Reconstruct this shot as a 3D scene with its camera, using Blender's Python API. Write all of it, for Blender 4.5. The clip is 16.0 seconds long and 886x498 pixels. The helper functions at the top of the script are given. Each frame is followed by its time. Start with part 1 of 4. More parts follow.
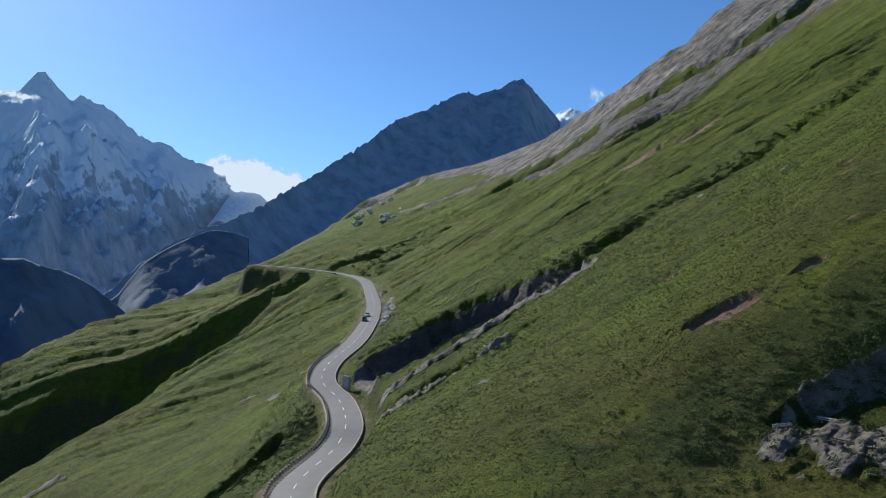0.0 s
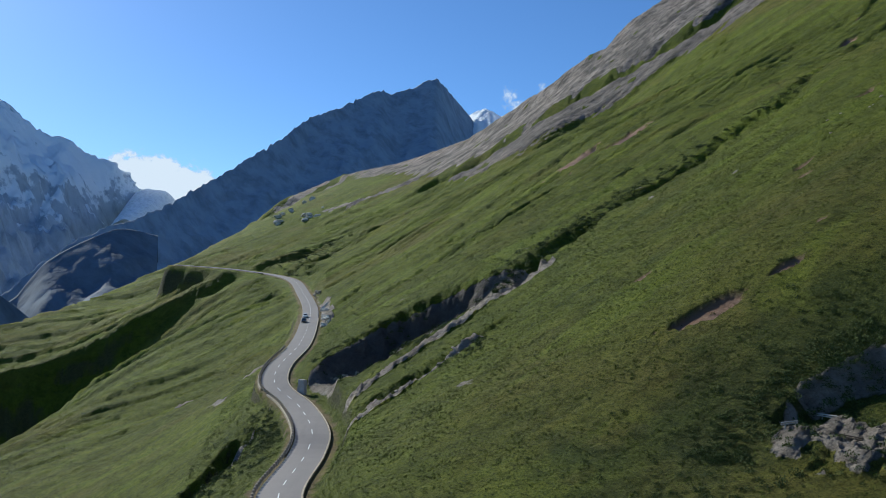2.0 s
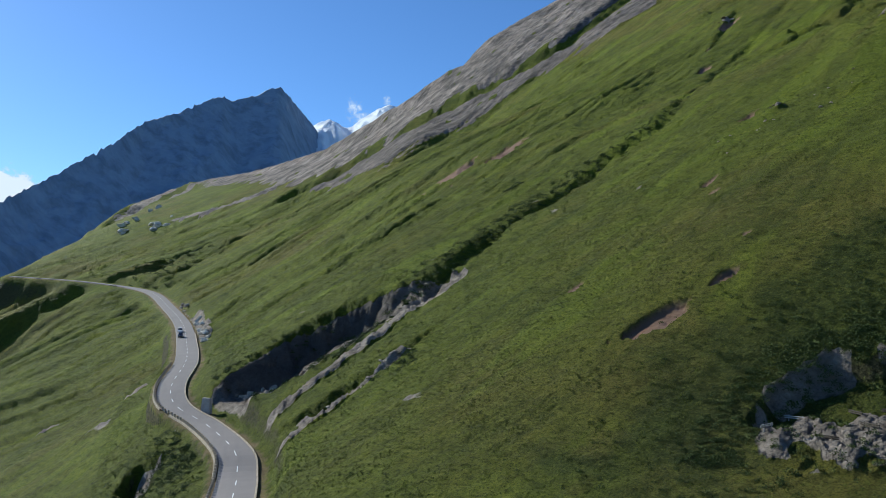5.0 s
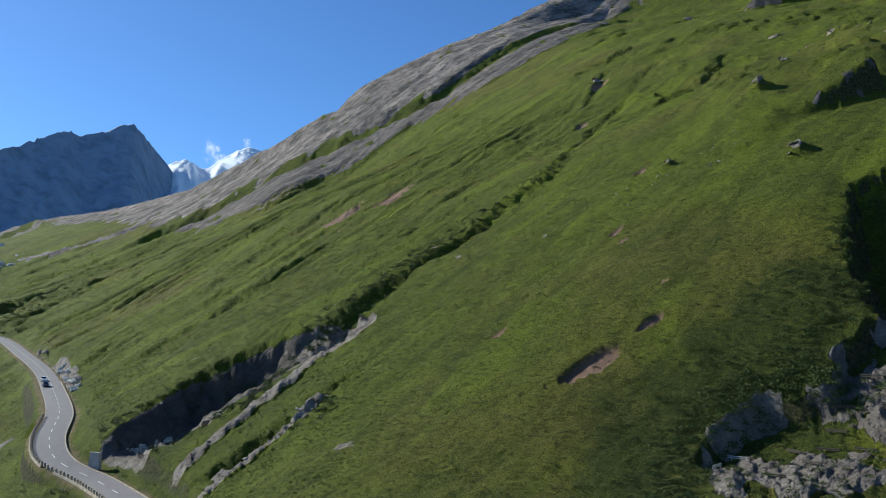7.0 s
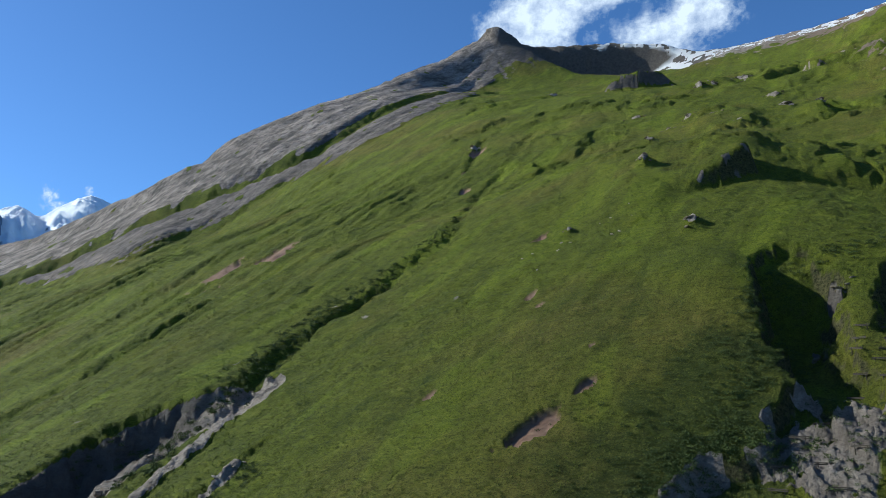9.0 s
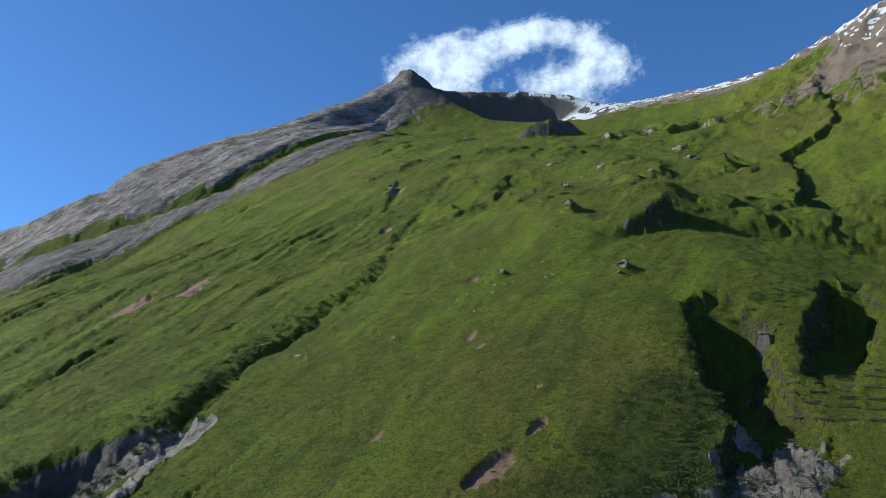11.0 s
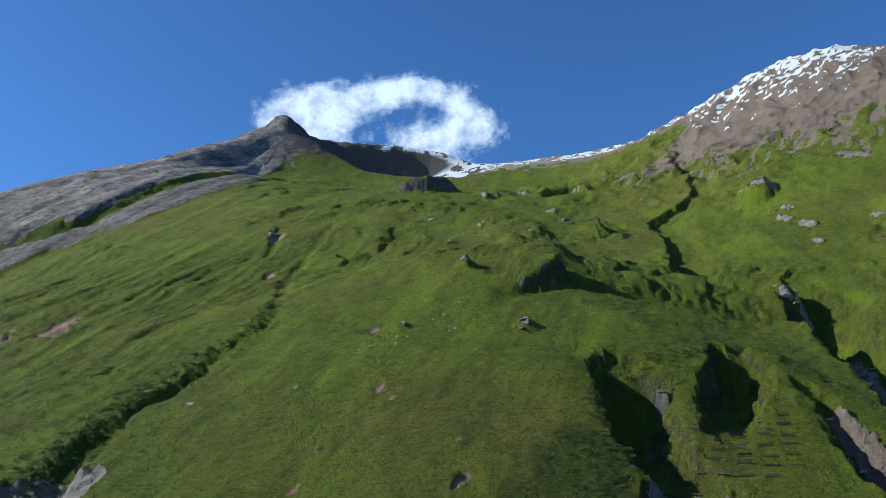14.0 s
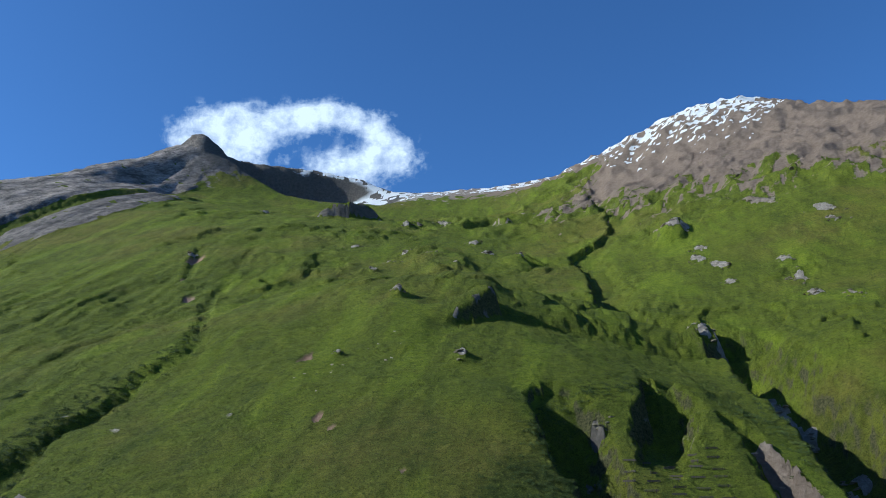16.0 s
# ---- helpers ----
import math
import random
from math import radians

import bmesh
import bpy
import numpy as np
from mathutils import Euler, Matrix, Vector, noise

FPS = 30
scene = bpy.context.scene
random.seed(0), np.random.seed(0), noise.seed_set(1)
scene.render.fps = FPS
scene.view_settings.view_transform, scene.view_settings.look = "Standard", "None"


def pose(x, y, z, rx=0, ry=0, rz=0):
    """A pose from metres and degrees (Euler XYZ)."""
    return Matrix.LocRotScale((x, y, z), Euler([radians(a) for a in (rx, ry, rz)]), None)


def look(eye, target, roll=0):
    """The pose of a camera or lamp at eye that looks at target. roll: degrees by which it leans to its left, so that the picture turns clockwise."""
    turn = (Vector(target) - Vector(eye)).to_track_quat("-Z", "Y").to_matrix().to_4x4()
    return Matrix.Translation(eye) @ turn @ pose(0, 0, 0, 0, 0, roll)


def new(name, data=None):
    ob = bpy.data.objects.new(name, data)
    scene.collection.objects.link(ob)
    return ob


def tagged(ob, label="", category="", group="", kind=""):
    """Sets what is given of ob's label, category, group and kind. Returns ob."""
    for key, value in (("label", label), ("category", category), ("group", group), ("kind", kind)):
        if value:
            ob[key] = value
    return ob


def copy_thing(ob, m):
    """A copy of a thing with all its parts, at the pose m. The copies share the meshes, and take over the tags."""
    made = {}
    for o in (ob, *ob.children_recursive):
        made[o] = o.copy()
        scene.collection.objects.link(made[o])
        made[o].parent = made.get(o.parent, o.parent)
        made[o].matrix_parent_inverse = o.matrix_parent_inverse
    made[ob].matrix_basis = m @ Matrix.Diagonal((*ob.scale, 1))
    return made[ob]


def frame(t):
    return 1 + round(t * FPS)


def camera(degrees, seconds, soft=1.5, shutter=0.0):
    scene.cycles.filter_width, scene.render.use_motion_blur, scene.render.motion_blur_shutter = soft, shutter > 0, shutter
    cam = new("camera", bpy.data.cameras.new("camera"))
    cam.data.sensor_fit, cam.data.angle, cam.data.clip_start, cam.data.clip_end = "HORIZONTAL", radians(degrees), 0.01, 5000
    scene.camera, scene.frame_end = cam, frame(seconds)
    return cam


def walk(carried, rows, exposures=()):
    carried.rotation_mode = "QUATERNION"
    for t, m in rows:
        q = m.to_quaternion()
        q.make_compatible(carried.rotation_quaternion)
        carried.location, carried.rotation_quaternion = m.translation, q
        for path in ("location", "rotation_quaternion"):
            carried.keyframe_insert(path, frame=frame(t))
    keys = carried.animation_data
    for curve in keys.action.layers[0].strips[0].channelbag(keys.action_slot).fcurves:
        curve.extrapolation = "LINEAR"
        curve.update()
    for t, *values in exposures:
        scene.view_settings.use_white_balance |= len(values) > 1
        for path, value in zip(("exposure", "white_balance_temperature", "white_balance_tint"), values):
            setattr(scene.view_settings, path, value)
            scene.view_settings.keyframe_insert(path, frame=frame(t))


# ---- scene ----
cam = camera(57.45, 16.0, 0.5)

# path
PATH = [
    (0.0, (-0.00, 0.00, 50.00, 92.391, -0.219, -0.009)),
    (0.5, (-2.69, 0.53, 50.07, 92.390, -0.137, -1.739)),
    (1.0, (-5.41, 1.08, 50.15, 92.382, -0.065, -3.457)),
    (1.5, (-8.16, 1.73, 50.25, 92.368, -0.031, -4.925)),
    (2.0, (-10.93, 2.46, 50.32, 92.349, -0.001, -6.207)),
    (2.5, (-13.68, 3.25, 50.35, 92.365, -0.010, -7.575)),
    (3.0, (-16.46, 4.13, 50.37, 92.371, 0.029, -8.928)),
    (3.5, (-19.23, 5.07, 50.37, 92.368, 0.076, -10.307)),
    (4.0, (-22.01, 6.04, 50.35, 92.374, 0.113, -12.764)),
    (6.5, (-35.40, 12.40, 49.99, 95.510, 0.232, -24.609)),
    (7.0, (-38.27, 14.19, 49.92, 96.453, 0.133, -27.552)),
    (7.5, (-41.21, 16.11, 49.89, 97.449, 0.082, -30.265)),
    (8.0, (-44.26, 18.21, 49.95, 98.458, 0.010, -32.650)),
    (8.5, (-47.34, 20.42, 50.02, 99.538, -0.003, -35.346)),
    (9.0, (-50.36, 22.65, 50.09, 100.712, 0.063, -38.136)),
    (11.5, (-58.78, 30.16, 50.09, 104.090, -0.013, -46.844)),
    (12.0, (-60.22, 31.64, 50.02, 104.729, -0.006, -48.486)),
    (12.5, (-61.63, 33.12, 49.95, 105.332, -0.045, -50.099)),
    (13.0, (-63.04, 34.64, 49.88, 105.946, -0.088, -51.881)),
    (13.5, (-64.44, 36.21, 49.84, 106.561, -0.050, -53.742)),
    (14.0, (-65.83, 37.81, 49.81, 107.180, -0.061, -55.633)),
    (14.5, (-67.21, 39.40, 49.82, 107.750, -0.005, -57.475)),
    (15.0, (-68.49, 40.91, 49.86, 108.334, -0.006, -59.310)),
    (15.5, (-69.68, 42.31, 49.88, 108.775, -0.018, -60.771)),
    (16.0, (-70.83, 43.65, 49.90, 109.190, -0.034, -62.229)),
]
walk(cam, [(t, pose(*p)) for t, p in PATH], [(0.0, 0.26, 5400, 3), (4.0, 0.34, 5350, 3), (7.0, 0.50, 5350, 3), (9.0, 0.52, 5300, 3), (12.5, 0.54, 5150, 3), (16.0, 0.54, 5000, 3)])

# ---- light and sky ----
SUN_YAW, SUN_UP = -34.0, 29.5
world = bpy.data.worlds.new("world")
scene.world = world
world.use_nodes = True
wt = world.node_tree
sky = wt.nodes.new("ShaderNodeTexSky")
sky.sky_type, sky.sun_disc = "NISHITA", False
sky.sun_elevation, sky.sun_rotation = radians(SUN_UP), radians(SUN_YAW)
sky.altitude, sky.air_density, sky.dust_density, sky.ozone_density = 2000, 1.0, 1.2, 6.0
wt.links.new(sky.outputs["Color"], wt.nodes["Background"].inputs["Color"])
wt.nodes["Background"].inputs["Strength"].default_value = 0.092
lamp = bpy.data.lights.new("sun", "SUN")
lamp.energy, lamp.angle, lamp.color = 5.0, radians(0.5), (1.0, 0.89, 0.71)
sun = new("sun", lamp)
sun_way = Vector((math.sin(radians(SUN_YAW)) * math.cos(radians(SUN_UP)),
                  math.cos(radians(SUN_YAW)) * math.cos(radians(SUN_UP)), math.sin(radians(SUN_UP))))
sun.matrix_world = look(sun_way * 300, (0, 0, 0))

# ---- landform ----
TABLE = np.random.RandomState(7).permutation(256)
TABLE = np.concatenate([TABLE, TABLE])
GRAD = np.array([(math.cos(a), math.sin(a)) for a in np.arange(16) * math.pi / 8])


def perlin(x, y):
    """Gradient noise, about -0.7 to 0.7."""
    xi, yi = np.floor(x).astype(int), np.floor(y).astype(int)
    xf, yf = x - xi, y - yi
    u, v = xf * xf * xf * (xf * (xf * 6 - 15) + 10), yf * yf * yf * (yf * (yf * 6 - 15) + 10)

    def corner(i, j):
        g = GRAD[TABLE[TABLE[(xi + i) & 255] + ((yi + j) & 255)] & 15]
        return g[..., 0] * (xf - i) + g[..., 1] * (yf - j)
    a, b = corner(0, 0), corner(1, 0)
    c, d = corner(0, 1), corner(1, 1)
    return (a + (b - a) * u) + ((c + (d - c) * u) - (a + (b - a) * u)) * v


def fbm(x, y, octaves=4, rough=0.5, ridged=False):
    total, size, gain = 0, 1.0, 1.0
    for k in range(octaves):
        n = perlin(x * size + 17.3 * k, y * size - 9.1 * k)
        total = total + gain * ((0.35 - np.abs(n)) * 2 if ridged else n)
        size, gain = size * 2.03, gain * rough
    return total


def smooth(a, b, v):
    t = np.clip((v - a) / (b - a), 0, 1)
    return t * t * (3 - 2 * t)


# the lines that carry the land, x, y, z
ROAD = [(-19.5, 60, 20.6), (-19.7, 100.6, 20.5), (-21.6, 122.2, 20.0), (-19.4, 147.2, 20.1), (-19.1, 161.5, 21.9), (-23.5, 184.8, 23.3),
        (-29.9, 202.2, 25.4), (-31.0, 221.8, 27.9), (-27.8, 253.4, 31.2), (-27.8, 297.2, 34.5), (-29.7, 350.3, 39.1),
        (-36.0, 406.7, 44.4), (-45.7, 471.3, 51.1), (-61.5, 506.6, 55.0), (-92.0, 530, 59.0), (-130, 560, 62)]
LOWER_SLOPE = [(36, 86, 34.6), (42, 88.5, 36.7), (46.5, 84, 37.3), (58.6, 86, 46.2), (40, 115, 47), (51.5, 114.2, 52.8), (20.4, 128.4, 40.1),
               (61.4, 102.7, 53.7), (40.5, 142, 51.7), (77, 153, 73.3), (49.6, 212.7, 65.1), (85, 231, 85.4),
               (76.5, 255, 86.2), (1.7, 373, 60.6), (110.7, 183, 96.1), (130.7, 188.6, 109.1)]
UPPER_SLOPE = [(106, 337, 115), (90, 365, 110.4), (101.7, 369, 120), (205, 300.6, 152.3), (67, 465, 110.7), (257, 384.5, 204), (239, 291, 166.3),
               (182.4, 196.4, 141), (157, 181, 123.9), (332, 276, 207.8), (274, 490, 234.3), (326, 462, 258), (135, 575, 167), (151, 563, 163),
               (87, 615.5, 136.3), (85, 964, 200), (461, 423, 304)]
EAST = [(82, 102.7, 65.2), (86, 83.6, 56.4), (105.6, 97.5, 72.9), (109, 72.7, 67), (120.7, 92, 82.6), (136.2, 118.4, 97), (117, 136.5, 92.7),
        (154, 146, 110), (169, 89, 92), (198.5, 156, 134.2), (236, 170, 143), (99.7, 61, 57.3), (213, 92.6, 112.6), (200, 51, 107),
        (209, 80, 104.9), (160, 63, 80)]
EAST_UPPER = [(373, 81, 204.7), (390, 134, 211), (430, 206, 232), (433, 81, 243), (514, 157, 285), (695, 328, 373), (711, 429, 394),
              (780, 262, 438), (317, 51, 164)]
CREST = [(-125, 972, 121), (-105, 1035, 152), (-26, 1060, 189), (46, 999, 194), (104, 894, 200), (129, 850, 205), (149, 796, 216), (170, 766, 230),
         (215, 734, 261), (244, 734, 293), (289, 731, 322), (337, 728, 350), (393, 730, 379), (466, 748, 427), (531, 767, 466), (588, 780, 509),
         (609, 787, 522), (617, 783, 534), (629, 774, 539), (637, 770, 531), (660, 756, 519), (689, 732, 516), (758, 680, 522), (792, 651, 518)]
FOOT_OF_WALL = [(549, 696, 423), (598, 646, 421), (660, 602, 430), (697, 513, 412)]
EAST_CREST = [(807, 637, 517), (834, 596, 493), (842, 583, 497), (882, 531, 509), (912, 456, 514), (925, 383, 520), (930, 327, 533), (934, 271, 557),
              (935, 216, 572), (927, 163, 577), (917, 113, 569), (909, 75, 546), (879, 28, 511), (857, -19, 492), (820, -120, 500), (780, -300, 430)]
WEST = [(-35.6, 180.5, 16.5), (-52, 202, 10), (-67.5, 284, 9), (-135, 257, -12), (-124, 306, -2), (-107, 333, 8), (-91, 379, 20), (-57, 446, 45)]
WEST_SPUR = [(-260, 496, 1), (-279, 642, 27), (-215, 624, 32), (-153, 621, 39), (-163, 742, 68), (-122, 942, 119), (-243, 460, -14), (-210, 476, 0),
             (-166, 493, 15), (-94, 545, 60), (-69, 1033, 153), (-128, 478, 30)]
AROUND = [(-180, 400, -28), (-230, 380, -60), (-220, 150, -85), (-150, 20, -70), (-60, 20, -5), (0, 20, 18), (40, 20, 28), (80, 20, 42), (140, 0, 66),
          (-60, -200, -10), (60, -200, 50), (300, -150, 150), (700, -200, 400), (-350, -100, -150), (-500, 400, -170), (-450, 800, -120),
          (-330, 1050, -60), (50, 1300, 150), (400, 1000, 330), (1200, 700, 520), (1300, 100, 500), (900, 1100, 300), (-300, -500, -150), (400, -500, 150)]
LINES = np.array(ROAD[::2] + LOWER_SLOPE + UPPER_SLOPE + EAST + EAST_UPPER + CREST[::3] + FOOT_OF_WALL + EAST_CREST[3::2] + WEST + WEST_SPUR + AROUND, float)


def plate(r2):
    return r2 * np.log(r2 + 1e-9)


def solve_plate(points, stiff):
    xy, z, n = points[:, :2] / 100, points[:, 2], len(points)
    k = plate(((xy[:, None] - xy[None]) ** 2).sum(2)) + stiff * np.eye(n)
    q = np.c_[np.ones(n), xy]
    return np.linalg.solve(np.block([[k, q], [q.T, np.zeros((3, 3))]]), np.r_[z, 0, 0, 0])


PLATE = solve_plate(LINES, 0.05)


def base(x, y):
    out = PLATE[-3] + PLATE[-2] * x / 100 + PLATE[-1] * y / 100
    for (px, py, _), w in zip(LINES, PLATE):
        out = out + w * plate(((x - px) / 100) ** 2 + ((y - py) / 100) ** 2)
    return out


def along(line, x, y):
    """Distance to a line, its side (+ right of its way), the share of its length and its third value there."""
    best = np.full(np.shape(x), 1e9)
    side, share, third = np.zeros_like(best), np.zeros_like(best), np.zeros_like(best)
    p = np.array(line, float)
    steps = np.hypot(*np.diff(p[:, :2], axis=0).T)
    run = np.r_[0, np.cumsum(steps)] / steps.sum()
    for a, b, s0, s1, step in zip(p[:-1], p[1:], run[:-1], run[1:], steps):
        w = (b - a)[:2] / step
        dx, dy = x - a[0], y - a[1]
        s = np.clip(dx * w[0] + dy * w[1], 0, step)
        ex, ey = dx - s * w[0], dy - s * w[1]
        d = np.hypot(ex, ey)
        near = d < best
        best = np.where(near, d, best)
        side = np.where(near, np.sign(dx * w[1] - dy * w[0]), side)
        share = np.where(near, s0 + (s1 - s0) * s / step, share)
        third = np.where(near, a[2] + (b[2] - a[2]) * s / step, third)
    return best, side, share, third


def spline(line, step):
    """A smooth line through the given points."""
    p = np.array(line, float)
    q = np.vstack([2 * p[0] - p[1], p, 2 * p[-1] - p[-2]])
    out = []
    for i in range(1, len(q) - 2):
        n = max(2, int(np.hypot(*(q[i + 1] - q[i])[:2]) / step))
        for t in np.arange(n) / n:
            a, b, c, d = q[i - 1:i + 3]
            out.append(0.5 * (2 * b + (c - a) * t + (2 * a - 5 * b + 4 * c - d) * t ** 2 + (3 * b - a - 3 * c + d) * t ** 3))
    out.append(p[-1])
    return np.array(out)


ROAD_LINE = spline(ROAD, 2.5)
ROAD_HALF = 3.15
SKYLINE = CREST + EAST_CREST
# gullies: line with its depth as third value, half width of the floor, width of the bank on its right and left (looking up it), bare rock share
GULLIES = [
    ([(-20, 192, 3), (-11, 197, 8), (1, 202, 10), (11, 203, 8.5), (20, 199, 5), (27, 197, 2)], 6.0, 15, 8.0, 0.9),
    ([(16, 192, 2.6), (24, 194, 4), (32, 199, 3.4), (47, 211, 2.8), (65, 221, 2.8), (84, 225, 2.8), (97, 231, 2.2), (115, 230, 2),
      (133, 246, 2), (141, 253, 1.3), (190, 300, 1.1), (227, 325, 1.1), (286, 361, 0.9)], 1.0, 4.5, 8, 0.0),
    ([(-48, 525, 0.5), (-38, 560, 6), (-10, 600, 7), (25, 620, 6), (60, 600, 5), (80, 570, 3)], 2, 9, 14, 0.1),
    ([(-38, 500, 0.5), (-14, 530, 4), (10, 560, 4), (45, 575, 4), (90, 600, 3)], 1, 6, 9, 0.1),
    ([(-12, 420, 1), (25, 430, 2.2), (70, 440, 2.2), (120, 470, 1.5)], 1, 6, 8, 0.1),
    ([(-10, 345, 0.6), (35, 352, 2), (80, 372, 2), (120, 400, 1.2)], 1, 6, 8, 0.1),
    ([(-10, 290, 0.6), (20, 292, 1.3), (52, 305, 1.4), (90, 330, 1)], 1, 5, 6, 0.0),
    ([(56, 682, 6), (108, 665, 9), (161, 637, 10), (217, 607, 10), (260, 590, 9), (300, 600, 8), (380, 625, 7), (449, 648, 5), (520, 690, 4)], 3, 12, 20, 0.15),
    ([(105, 40, 20), (122, 47, 19), (138, 54, 18), (161, 60, 17), (175, 69, 15), (200, 77, 11), (215, 86, 7), (222, 108, 3.5), (230, 127, 3.5), (262, 140, 5),
      (279, 145, 5), (311, 153, 5), (345, 170, 4), (370, 185, 4), (410, 190, 5), (440, 182, 5), (470, 185, 4), (560, 222, 4), (710, 275, 6)], 5.0, 21, 4.5, 0.2),
    ([(124, 72, 1.5), (109, 63, 5), (98, 57, 6), (80, 45, 6)], 1.0, 4, 3, 0.6),
    ([(106, 109, 3), (101, 105, 9), (94, 101, 10), (86, 95, 8), (79, 88, 5), (72, 78, 2)], 4.0, 3.0, 7.0, 0.35),
    ([(131, 90, 3), (125, 88, 9), (116, 86, 9.5), (108, 85, 6), (99, 84, 2)], 3.2, 3.0, 6.5, 0.35),
    ([(168, 143, 1.5), (174, 133, 3.2), (180, 123, 4.2), (186, 113, 5), (192, 102, 5.5), (198, 92, 6), (203, 82, 6)], 1, 10, 14, 0.0),
    ([(276, 386, 0.5), (267, 388, 2), (250, 372, 2), (223, 349, 1)], 0.8, 3, 3, 0.1),
    ([(-34, 182, 0.5), (-35, 178, 4), (-37, 169, 5), (-41, 158, 4), (-48, 146, 2)], 1.2, 3.5, 4, 0.6),
    ([(-76, 492, 0.5), (-104, 482, 9), (-150, 464, 26), (-195, 432, 38), (-240, 395, 48), (-300, 345, 52), (-380, 280, 50)], 12, 38, 62, 0.0),
    ([(-12, 157, 0.6), (-4, 157, 1.8), (8, 160, 1.6), (20, 165, 0.6)], 0.8, 3, 3, 0.5),
]
# scarps: line with its drop, the land falls away on the right of it (looking along), width of the fall, reach of the hollow behind it, bare rock share
SCARPS = [
    ([(290, 166, 2), (276, 156, 6), (246, 140, 5), (226, 127, 3)], 3, 18, 0.2, -1, 0.8),
    ([(133, 92, 2), (137, 82, 3.5), (141, 74, 1.5)], 2.5, 9, 0.2, -1, 0.7),
    ([(33, 90, 1.5), (42, 92.5, 2.5), (50, 92, 3.0), (56, 86, 2.5), (62, 89.5, 3.5), (72, 91, 3.5), (78, 84, 2.5), (74, 76, 1.5)], 2.2, 16, 0.9, 1, 0.0),
    ([(352, 216, 1.5), (345, 212, 5), (336, 206, 2)], 2.5, 14, 0.3, -1, 0.6),
    ([(240, 100, 1), (225, 93, 4), (214, 86, 6), (202, 80, 4), (185, 74, 2)], 3, 12, 0.3, -1, 0.5),
]
# ridges: line with its height, width of the gentle side and of the steep side, which side is steep (1: right of its way), bare rock share
RIDGES = [
    ([(141, 158, 0), (149, 155, 4), (157, 152, 7), (164, 149.3, 9.2), (165.2, 149, 7), (167, 148, 0)], 17, 3.4, 1, 0.9),
    ([(434, 434, 0), (443, 424, 10), (458, 412, 14), (472, 403, 12), (484, 394, 0)], 26, 6, 1, 0.95),
    ([(352, 222, 0), (356, 214, 5), (358, 208, 4), (352, 202, 0)], 10, 2, -1, 0.7),
    ([(196, 140, 0), (193, 134, 2.6), (189, 129, 2.4), (184, 126, 0)], 7, 1.5, -1, 0.4),
    ([(292, 245, 0), (286, 238, 3.2), (282, 230, 2.8), (280, 224, 0)], 9, 1.8, -1, 0.4),
    ([(506, 302, 0), (503, 294, 9), (498, 286, 9), (492, 280, 0)], 14, 3, 1, 0.7),
]
# knolls and hollows: x, y, height, radius along, radius across, turn in degrees
KNOLLS = [(3, 197, 4.5, 9, 3.8, 20), (157, 181, 2.2, 5, 3, 20), (117, 137, 1.6, 4, 3, 30), (216, 92, 6, 9, 6, 30),
          (101, 97, 2, 3, 2, 70), (629, 774, 9, 9, 7, 0), (95, 118, 2.2, 14, 8, 60), (140, 170, 3, 22, 10, 40), 
          (112, 174, 1.2, 4, 2.5, 50), (402, 136, 7, 18, 9, 10), (190, 170, 4, 26, 12, 35), (-24, 322, 2.5, 10, 3, 100), (-27, 345, 2.0, 8, 3, 100),
          (340, 213, 4, 14, 8, 40), (270, 215, 4, 40, 16, 30), (320, 250, 5, 40, 18, 30)]
# fresh bright grass: x, y, radius along, radius across, turn
LUSH_SPOTS = [(0, 246, 16, 5, 10), (26, 314, 20, 6, 15), (33, 227, 14, 5, 15), (124, 274, 22, 7, 20), (178, 275, 20, 8, 20), (232, 326, 16, 7, 40), (152, 262, 18, 6, 15),
              (225, 78, 22, 10, 20), (300, 120, 34, 12, 20), (390, 130, 40, 16, 10), (420, 200, 40, 12, 15), (330, 66, 30, 10, 15), (256, 44, 20, 8, 20)]
# bare soil: x, y, radius along, radius across, turn
SOIL = [(40.5, 114.6, 4.4, 1.9, 8), (52, 114.8, 3.0, 1.2, 5), (40, 141.7, 1.7, 0.7, 10), (77.6, 153.5, 2.6, 1.0, 15), (111, 183.5, 4.5, 1.6, 15), (86, 352, 9, 4, 20),
        (104, 340, 11, 5, 20), (74, 147, 1.4, 0.7, 10), (62, 122, 1.2, 0.6, 0), (222, 350, 3, 2, 30), (250, 372, 6, 4, 30), (196, 318, 6, 2.5, 30)]
# beds of bare rock in the grass: line, half width
ROCK_BEDS = [([(-15, 164, 0), (-8, 169, 0), (2, 175, 0), (11, 180, 0), (20, 186, 0), (31, 194, 0)], 1.5), ([(-9, 152, 0), (0, 157, 0), (7, 160, 0), (14, 164, 0)], 1.5),
             ([(-13, 149, 0), (-5, 153, 0), (1, 155, 0)], 0.9), ([(118, 68, 0), (109, 61, 0), (98, 55, 0), (88, 48, 0)], 2.1), ([(-33, 180, 0), (-37, 169, 0), (-42, 157, 0)], 1.8),
             ([(-112, 242, 0), (-122, 228, 0)], 2.0), ([(-65, 286, 0), (-70, 279, 0)], 0.8), ([(-38, 253, 0), (-44, 248, 0)], 0.9), ([(197, 73, 0), (187, 70, 0), (177, 64, 0), (168, 60, 0)], 2.6), ([(147, 53, 0), (138, 48, 0)], 2.4), ([(-44, 792, 0), (-15, 771, 0), (28, 765, 0), (62, 774, 0)], 5.5)]
